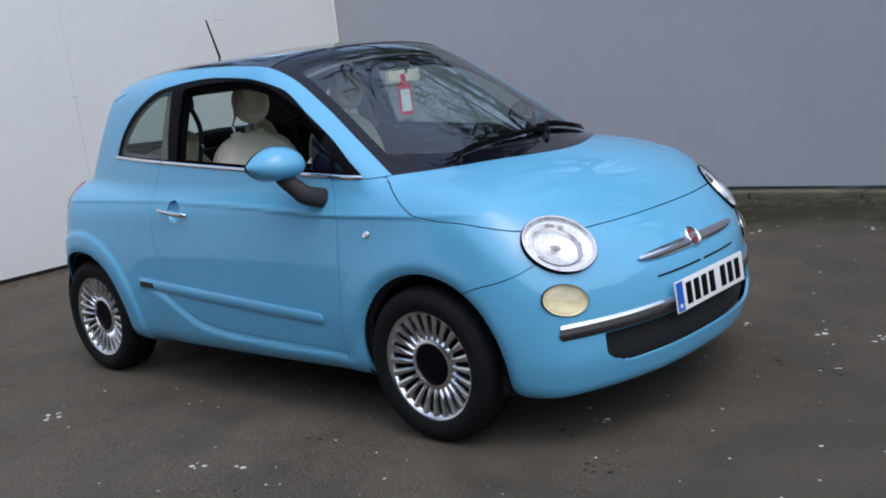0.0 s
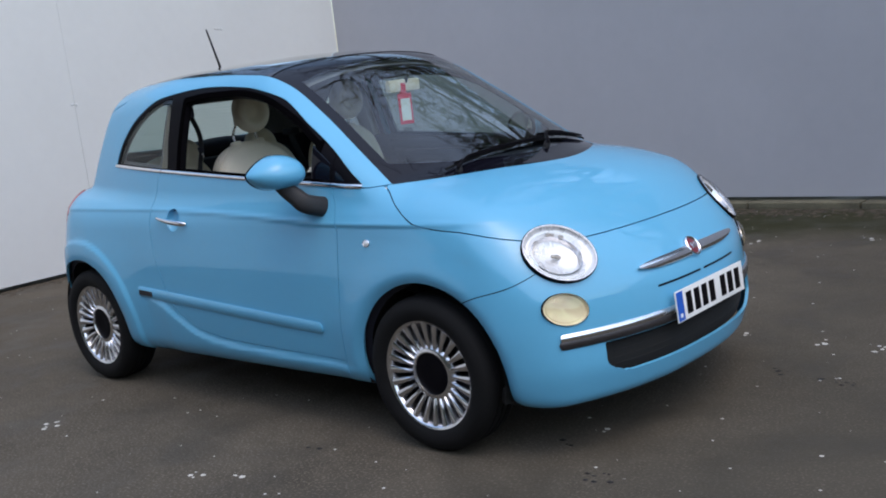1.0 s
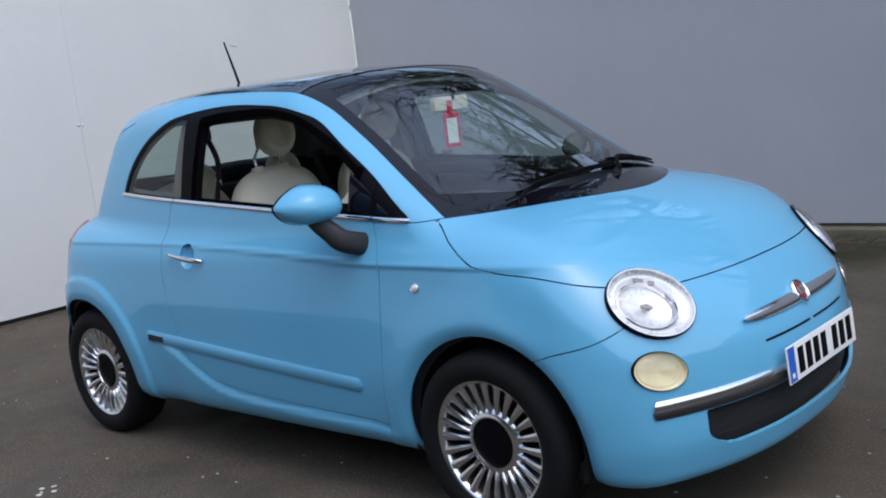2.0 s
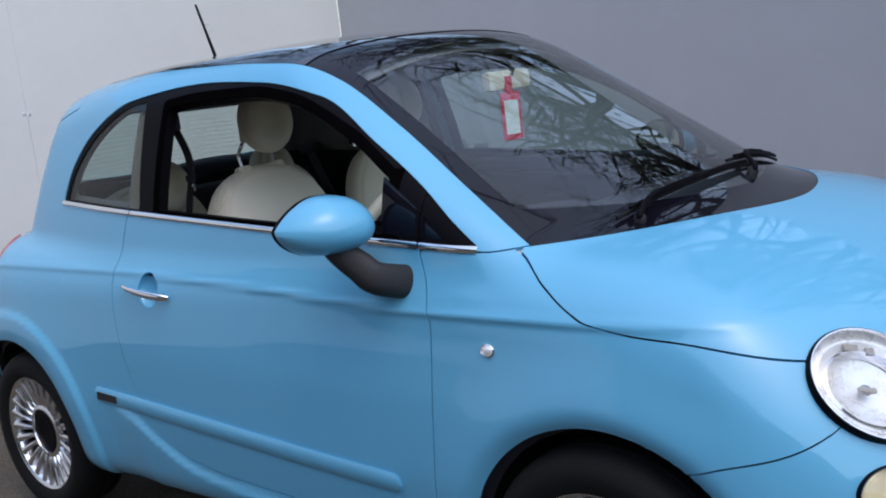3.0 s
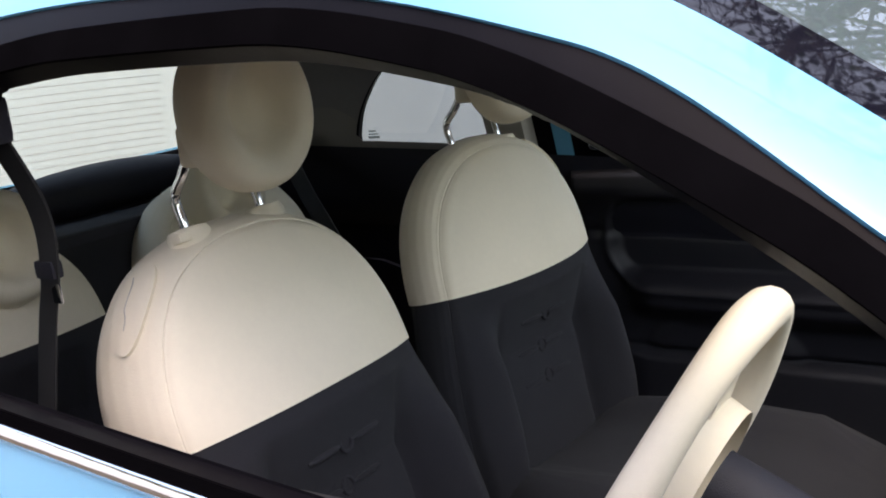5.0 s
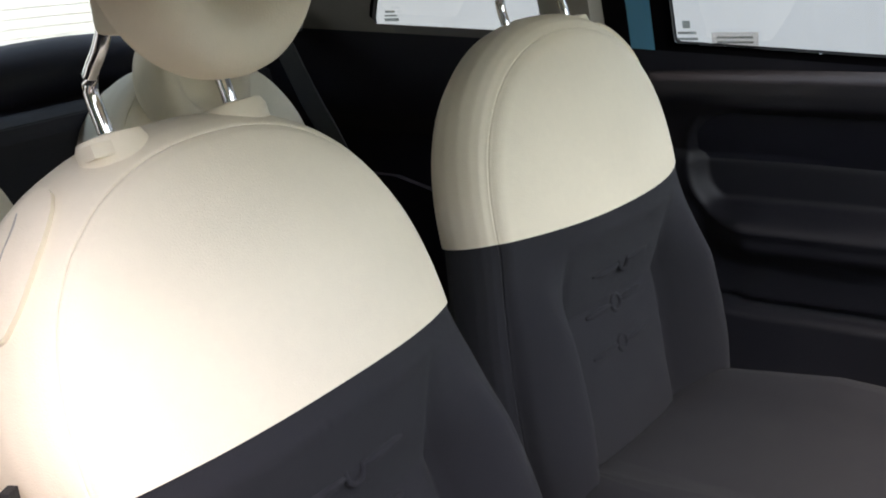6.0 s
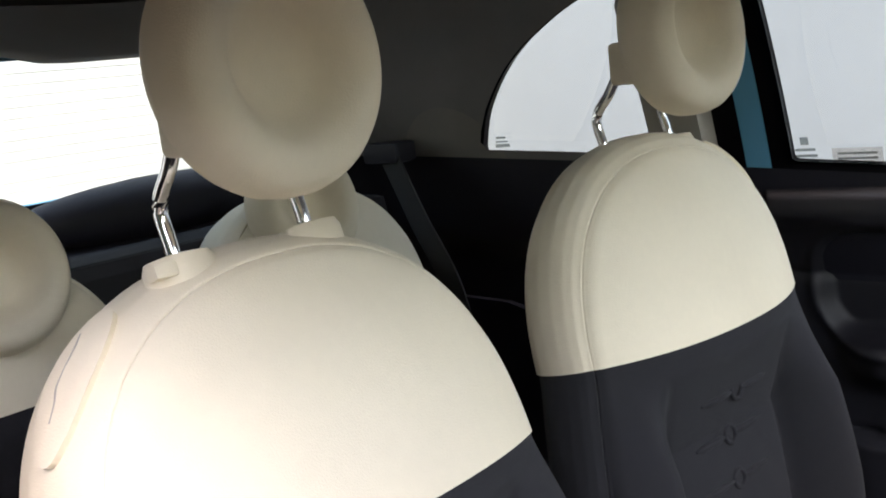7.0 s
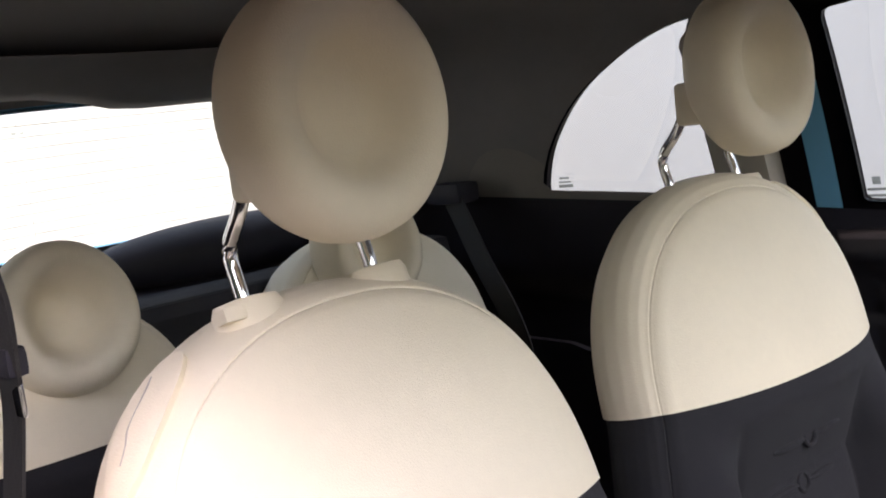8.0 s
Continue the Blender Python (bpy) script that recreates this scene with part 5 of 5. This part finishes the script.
# heater wires in the rear window, small printed marks on the panes
WIRE = mat("heater_wire", (0.62, 0.60, 0.57), 0.6, 0, 0.1, 30)
for k in range(12):
    z = 1.14 + 0.0175 * k
    pts = [b - nb * 0.009 for b, nb in on_body_all([(-2.52 + 0.6 * (z - 1.14) + 0.45 * y * y, y, z) for y in np.linspace(-0.42 + 0.06 * k / 12, 0.42 - 0.06 * k / 12, 19)])]
    bm = bmesh.new()
    tube(bm, pts, 0.0006, 5)
    part("heater_wire", bm, WIRE, car)
MARK = glass("grey_print", (0.60, 0.63, 0.62), base=0.0)
PALE_PRINT = glass("pale_print", (0.93, 0.90, 0.88), base=0.0)
for x, z, rows in ((-1.984, 1.120, ((0.020, 0.004, 0.012), (0.026, 0.003, 0.004), (0.030, 0.006, -0.004))), (-1.435, 1.060, ((0.012, 0.012, 0.030), (0.030, 0.004, 0.016), (0.034, 0.004, 0.006), (0.034, 0.005, -0.004)))):
    for w, h, dz in rows:
        b, nb = on_body(x, 0.66, z + dz)
        bm = bmesh.new()
        mm = Matrix.Translation(b - nb * 0.016) @ nb.to_track_quat("Y", "Z").to_matrix().to_4x4()
        box(bm, (-w / 2, -0.0005, -h / 2), (w / 2, 0.0005, h / 2), 0, mm)
        part("glass_mark", bm, MARK, car)
b, nb = on_body(-1.360, 0.66, 1.060)
bm = bmesh.new()
box(bm, (-0.036, -0.0005, -0.016), (0.036, 0.0005, 0.016), 0, Matrix.Translation(b - nb * 0.016) @ nb.to_track_quat("Y", "Z").to_matrix().to_4x4())
sticker = part("window_sticker", bm, PALE_PRINT, car, "small pale window sticker")
for dz in (-0.008, 0.0, 0.008):
    bm = bmesh.new()
    box(bm, (-0.028, -0.0009, dz - 0.0015), (0.028, 0.0009, dz + 0.0015), 0, Matrix.Translation(b - nb * 0.016) @ nb.to_track_quat("Y", "Z").to_matrix().to_4x4())
    part("text_bar", bm, MARK, sticker)


# ---- ground and walls ----
def ground_material():
    m = mat("worn_asphalt", (0.082, 0.070, 0.054), 0.9, 0, 0.30, 0.9, 0.9, 140, spec=0.12)
    n, l = m.node_tree.nodes, m.node_tree.links
    b = n["Principled BSDF"]
    old = b.inputs["Base Color"].links[0].from_socket
    at = n.new("ShaderNodeTexCoord")
    grit, patch, mossy = (n.new("ShaderNodeTexNoise") for _ in range(3))
    grit.inputs["Scale"].default_value, grit.inputs["Detail"].default_value = 95, 6
    patch.inputs["Scale"].default_value, patch.inputs["Detail"].default_value = 2.6, 5
    mossy.inputs["Scale"].default_value, mossy.inputs["Detail"].default_value = 1.7, 6
    for t in (grit, patch, mossy):
        l.new(at.outputs["Object"], t.inputs["Vector"])

    def blend(kind, a, c, fac):
        x = n.new("ShaderNodeMix")
        x.data_type, x.blend_type = "RGBA", kind
        l.new(a, x.inputs["A"])
        if isinstance(c, tuple):
            x.inputs["B"].default_value = (*c, 1)
        else:
            l.new(c, x.inputs["B"])
        l.new(fac, x.inputs["Factor"])
        return x.outputs["Result"]

    def ramp(sock, lo, hi, top=1.0):
        r = n.new("ShaderNodeMapRange")
        r.inputs["From Min"].default_value, r.inputs["From Max"].default_value = lo, hi
        r.inputs["To Max"].default_value = top
        l.new(sock, r.inputs["Value"])
        return r.outputs["Result"]

    c = blend("MIX", old, (0.190, 0.168, 0.135), ramp(grit.outputs["Fac"], 0.52, 0.70, 0.8))
    c = blend("MIX", c, (0.048, 0.042, 0.034), ramp(patch.outputs["Fac"], 0.48, 0.75, 0.55))
    # moss and dirt in a strip along the foot of the walls
    sep = n.new("ShaderNodeSeparateXYZ")
    l.new(at.outputs["Object"], sep.inputs[0])
    wob = n.new("ShaderNodeMath")
    wob.operation = "MULTIPLY_ADD"
    wob.inputs[1].default_value = 1.1
    l.new(mossy.outputs["Fac"], wob.inputs[0])
    l.new(sep.outputs["Y"], wob.inputs[2])
    c = blend("MIX", c, (0.026, 0.027, 0.011), ramp(wob.outputs[0], 3.45, 4.0, 0.9))
    wide = n.new("ShaderNodeMath")
    wide.operation = "MULTIPLY_ADD"
    wide.inputs[1].default_value = 2.2
    l.new(patch.outputs["Fac"], wide.inputs[0])
    l.new(sep.outputs["X"], wide.inputs[2])
    c = blend("MIX", c, (0.056, 0.050, 0.038), ramp(wide.outputs[0], 0.6, 2.8, 0.75))
    l.new(c, b.inputs["Base Color"])
    rough = n.new("ShaderNodeMapRange")
    rough.inputs["To Min"].default_value, rough.inputs["To Max"].default_value = 0.9, 0.55
    rough.inputs["From Min"].default_value, rough.inputs["From Max"].default_value = 0.45, 0.65
    l.new(patch.outputs["Fac"], rough.inputs["Value"])
    l.new(rough.outputs["Result"], b.inputs["Roughness"])
    return m


ASPHALT = ground_material()
WHITE = mat("white_wall_panel", (0.70, 0.70, 0.685), 0.55, 0, 0.035, 0.9, 0.05, 60)
GREY = mat("grey_wall_panel", (0.41, 0.41, 0.437), 0.55, 0, 0.05, 0.7, 0.05, 60)
STONE = mat("weathered_concrete", (0.12, 0.108, 0.070), 0.95, 0, 0.45, 5, 0.8, 90)
SOIL = mat("damp_leaf_litter", (0.055, 0.042, 0.028), 0.95, 0, 0.5, 12, 1.0, 60)
SPECK = mat("pale_flecks", (0.55, 0.53, 0.48), 0.8, 0, 0.2, 40)
CRUMB = mat("dark_crumbs", (0.012, 0.011, 0.010), 0.9, 0, 0.2, 40)
bm = bmesh.new()
n = 60
for i in range(n + 1):
    for j in range(n + 1):
        u, w = 2 * i / n - 1, 2 * j / n - 1
        bm.verts.new((math.copysign(abs(u) ** 3, u) * 900, math.copysign(abs(w) ** 3, w) * 900, 0))
bm.verts.ensure_lookup_table()
for i in range(n):
    for j in range(n):
        a = i * (n + 1) + j
        bm.faces.new((bm.verts[a], bm.verts[a + n + 1], bm.verts[a + n + 2], bm.verts[a + 1]))
tagged(part("ground", bm, ASPHALT), "worn dark grey asphalt yard", "ground", kind="structure")
WALL_X, WALL_Y, WALL_H = -5.74, 4.33, 3.30
SCREW = mat("bright_screw_head", (0.75, 0.75, 0.74), 0.35, 0.6, 0.1, 60)


def wall(name, label, a, b, out, material, foot, joints, gap, screws):
    """A boarded wall from a to b; each board is a part, with a narrow joint between."""
    a, b, out = Vector(a), Vector(b), Vector(out)
    d = (b - a).normalized()
    bm = bmesh.new()
    lo, hi = a + Vector((0, 0, foot)), b - out * 0.16 + Vector((0, 0, WALL_H))
    box(bm, [min(lo[i], hi[i]) - (0.0 if i == 2 else 0.0) for i in range(3)], [max(lo[i], hi[i]) for i in range(3)], 0.0)
    for v in bm.verts:
        v.co -= out * 0.022
    root = tagged(part(name, bm, CRUMB), label, "wall", kind="structure")
    marks = [0.0] + list(joints) + [(b - a).length]
    for s0, s1 in zip(marks, marks[1:]):
        p, q = a + d * (s0 + gap) - out * 0.02, a + d * (s1 - gap)
        p.z, q.z = foot, WALL_H
        bm = bmesh.new()
        box(bm, [min(p[i], q[i]) for i in range(3)], [max(p[i], q[i]) for i in range(3)], 0.0015, None, 1)
        part("panel", bm, material, root)
    for s, z in screws:
        bm = bmesh.new()
        q = out.to_track_quat("Z", "Y").to_matrix().to_4x4()
        lathe(bm, [(0.014, -0.001), (0.013, 0.003), (0.008, 0.005), (0.0, 0.006)], 10, Matrix.Translation(a + d * s + Vector((0, 0, z))) @ q)
        part("screw", bm, SCREW, root)
    return root


wall("wall_west", "white painted boarded wall", (WALL_X, WALL_Y, 0), (WALL_X, -13, 0), (1, 0, 0), WHITE, 0.035, [3.153, 6.3, 9.4], 0.0006, ((0.012, 1.99), (1.49, 2.010), (1.525, 2.014), (1.56, 2.020), (3.135, 1.447), (3.175, 1.449)))
wall("wall_north", "grey painted boarded wall", (WALL_X + 0.003, WALL_Y, 0), (12, WALL_Y, 0), (0, -1, 0), GREY, 0.075, [14.6], 0.0005, ())

# kerb and litter along the wall feet
bm = bmesh.new()
rnd = random.Random(3)
x = WALL_X + 0.02
kerb = thing("kerb", (0, WALL_Y, 0), "low weathered concrete edging at the wall foot", "kerb", kind="structure")
while x < 9:
    w = rnd.uniform(0.85, 1.05)
    bm = bmesh.new()
    box(bm, (x, -0.13 + rnd.uniform(-0.01, 0.01), -0.02), (x + w - 0.012, 0.04, 0.045 + rnd.uniform(-0.006, 0.006)), 0.012)
    part("kerb_stone", bm, STONE, kerb)
    x += w


def scatter(name, label, count, area, size, material, seed, flat=0.4):
    """Loose bits on the ground as one heap."""
    r = random.Random(seed)
    v, f = [], []
    for _ in range(count):
        x, y = area(r)
        s = size * r.uniform(0.4, 1.5)
        k, a = len(v), r.uniform(0, 6.28)
        e = r.uniform(0.4, 1.0)
        pts = [(math.cos(a + t) * s, math.sin(a + t) * s * e) for t in (0, 1.3, 2.4, 3.6, 5.0)]
        v += [(x + p, y + q, 0.0008) for p, q in pts] + [(x + r.uniform(-0.2, 0.2) * s, y, s * flat * r.uniform(0.5, 1))]
        f += [(k + i, k + (i + 1) % 5, k + 5) for i in range(5)]
    me = bpy.data.meshes.new(name)
    me.from_pydata(v, [], f)
    tagged(link(name, me, material), label, "litter", kind="stuff")


def cluster(centres, spread):
    def pick(r):
        c = r.choice(centres)
        return c[0] + r.gauss(0, spread), c[1] + r.gauss(0, spread)
    return pick


scatter("pale_grit", "pale grit flecks scattered on the asphalt", 700, lambda r: (r.uniform(-5.5, 4), r.uniform(-3.2, 4.2)), 0.006, SPECK, 5)
scatter("pale_debris", "small pale leaf scraps on the asphalt", 40, cluster([(-1.9, -1.30), (-1.85, -1.34), (0.40, -0.36), (0.43, 0.96), (0.775, 0.90), (1.0, 0.94), (1.02, 0.90), (-0.46, 2.93), (0.23, 3.15), (-0.70, -1.35), (-0.55, -1.33), (0.98, 0.46)], 0.025), 0.011, SPECK, 6)
scatter("dark_debris", "dark twigs and crumbs on the asphalt", 36, cluster([(0.394, -0.504), (0.68, -0.75), (0.66, -0.70), (0.76, 0.49), (0.98, 0.46), (1.05, 0.43), (-0.38, -1.416), (-0.48, -0.94)], 0.022), 0.012, CRUMB, 7)
scatter("leaf_litter", "damp brown litter along the white wall foot", 2600, lambda r: (WALL_X + abs(r.gauss(0, 0.09)) + 0.01, r.uniform(-8, 4.3)), 0.022, SOIL, 8)
scatter("moss_clumps", "moss and litter along the grey wall foot", 3000, lambda r: (r.uniform(-5.6, 7), WALL_Y - 0.14 - abs(r.gauss(0, 0.16))), 0.02, SOIL, 9)


# ---- bare trees beyond the grey wall ----
BARK = mat("grey_bark", (0.085, 0.072, 0.058), 0.9, 0, 0.3, 6, 0.5, 40)
LEAF = mat("ivy_leaves", (0.075, 0.13, 0.045), 0.6, 0, 0.4, 4)


def tree(at, height, seed):
    rnd = random.Random(seed)
    root = thing("tree", at, "bare winter tree with some ivy behind the wall", "tree", "trees behind the wall")
    trunk, twigs, ivy = bmesh.new(), [], []

    def grow(p, d, length, r, depth):
        pts, q = [p.copy()], p.copy()
        for _ in range(4):
            d = (d + Vector((rnd.uniform(-1, 1), rnd.uniform(-1, 1), rnd.uniform(-0.5, 0.8))) * 0.16).normalized()
            q = q + d * length / 4
            pts.append(q.copy())
        if depth < 2:
            tube(trunk, pts, [r * (1 - 0.11 * i) for i in range(5)], 7)
        else:
            twigs.append((pts, r))
        if depth < 3:
            for p2 in pts[1:]:
                if rnd.random() < 0.35:
                    ivy.append(p2)
        if depth < 5:
            for k in range(rnd.choice((2, 3, 3) if depth < 3 else (2, 3, 3, 4)) if depth else 6):
                b = pts[rnd.randint(2, 4)]
                side = Vector((rnd.uniform(-1, 1), rnd.uniform(-1, 1), rnd.uniform(-0.15, 0.7))).normalized()
                grow(b, (d * 0.55 + side * 0.85).normalized(), length * rnd.uniform(0.55, 0.78), r * 0.52, depth + 1)

    grow(Vector((0, 0, 0)), Vector((0, 0, 1)), height * 0.36, height * 0.017, 0)
    part("trunk", trunk, BARK, root)
    v, f = [], []
    for pts, r in twigs:
        base = len(v)
        for i, p in enumerate(pts):
            rr = max(r * (1 - 0.15 * i), 0.006)
            v += [(p.x + rr, p.y, p.z), (p.x - rr * 0.5, p.y + rr * 0.87, p.z), (p.x - rr * 0.5, p.y - rr * 0.87, p.z)]
        for i in range(len(pts) - 1):
            for k in range(3):
                a, b = base + 3 * i + k, base + 3 * i + (k + 1) % 3
                f.append((a, b, b + 3, a + 3))
    me = bpy.data.meshes.new("crown")
    me.from_pydata(v, [], f)
    tagged(link("crown", me, BARK, root), kind="stuff")
    v, f = [], []
    for c in ivy:
        for _ in range(34):
            p = c + Vector((rnd.gauss(0, 0.28), rnd.gauss(0, 0.28), rnd.gauss(0, 0.3)))
            a = Vector((rnd.uniform(-1, 1), rnd.uniform(-1, 1), rnd.uniform(-1, 1))).normalized() * 0.07
            b = a.cross(Vector((rnd.uniform(-1, 1), rnd.uniform(-1, 1), 1))).normalized() * 0.05
            k = len(v)
            v += [tuple(p - a), tuple(p + b), tuple(p + a), tuple(p - b)]
            f.append((k, k + 1, k + 2, k + 3))
    me = bpy.data.meshes.new("ivy")
    me.from_pydata(v, [], f)
    tagged(link("ivy", me, LEAF, root), kind="stuff")


for at, h, seed in (((-2.2, 8.4, 0), 16.5, 4), ((0.9, 9.4, 0), 18.0, 7), ((-5.4, 9.0, 0), 15.0, 12), ((3.8, 9.2, 0), 17.0, 21), ((-0.8, 12.5, 0), 19.0, 33), ((-8.8, 8.0, 0), 14.0, 41), ((-10.5, 4.5, 0), 13.0, 52), ((2.2, 6.6, 0), 15.0, 64), ((-2.6, 6.4, 0), 13.5, 71)):
    tree(at, h, seed)


# ---- unseen hedge, added on the open sides to hold back low sky light ----
HEDGE_BLOCK = mat("sky_blocking_hedge", (0.040, 0.045, 0.022), 0.9, 0, 0.5, 1.2, 1.0, 8)
v, f = [], []
n, rows = 220, 14
for i in range(n + 1):
    a = radians(-205 + 245 * i / n)
    for j in range(rows + 1):
        h = j / rows
        p = Vector((math.cos(a), math.sin(a), 0))
        w = noise.noise(Vector((a * 14, h * 4, 0.3)))
        # tallest towards -115 degrees, to cut the light on the driver's side
        top = 3.0 + 8.0 * max(0.0, math.cos(a - radians(-115))) ** 0.7 + 0.9 * noise.noise(Vector((a * 6, 2.7, 0))) + 0.5 * noise.noise(Vector((a * 31, 5.1, 0)))
        r = 19 - 4.0 * max(0.0, math.cos(a - radians(-115))) + 0.9 * w + 1.6 * h * h + 0.4 * noise.noise(Vector((a * 60, h * 11, 4)))
        v.append((p.x * r - 1.0, p.y * r, h * top))
for i in range(n):
    for j in range(rows):
        k = i * (rows + 1) + j
        f.append((k, k + rows + 1, k + rows + 2, k + 1))
me = bpy.data.meshes.new("hedge")
me.from_pydata(v, [], f)
me.polygons.foreach_set("use_smooth", [True] * len(me.polygons))
tagged(link("hedge", me, HEDGE_BLOCK), "unseen dark hedge added round the yard to block low sky light", "hedge", kind="stuff")
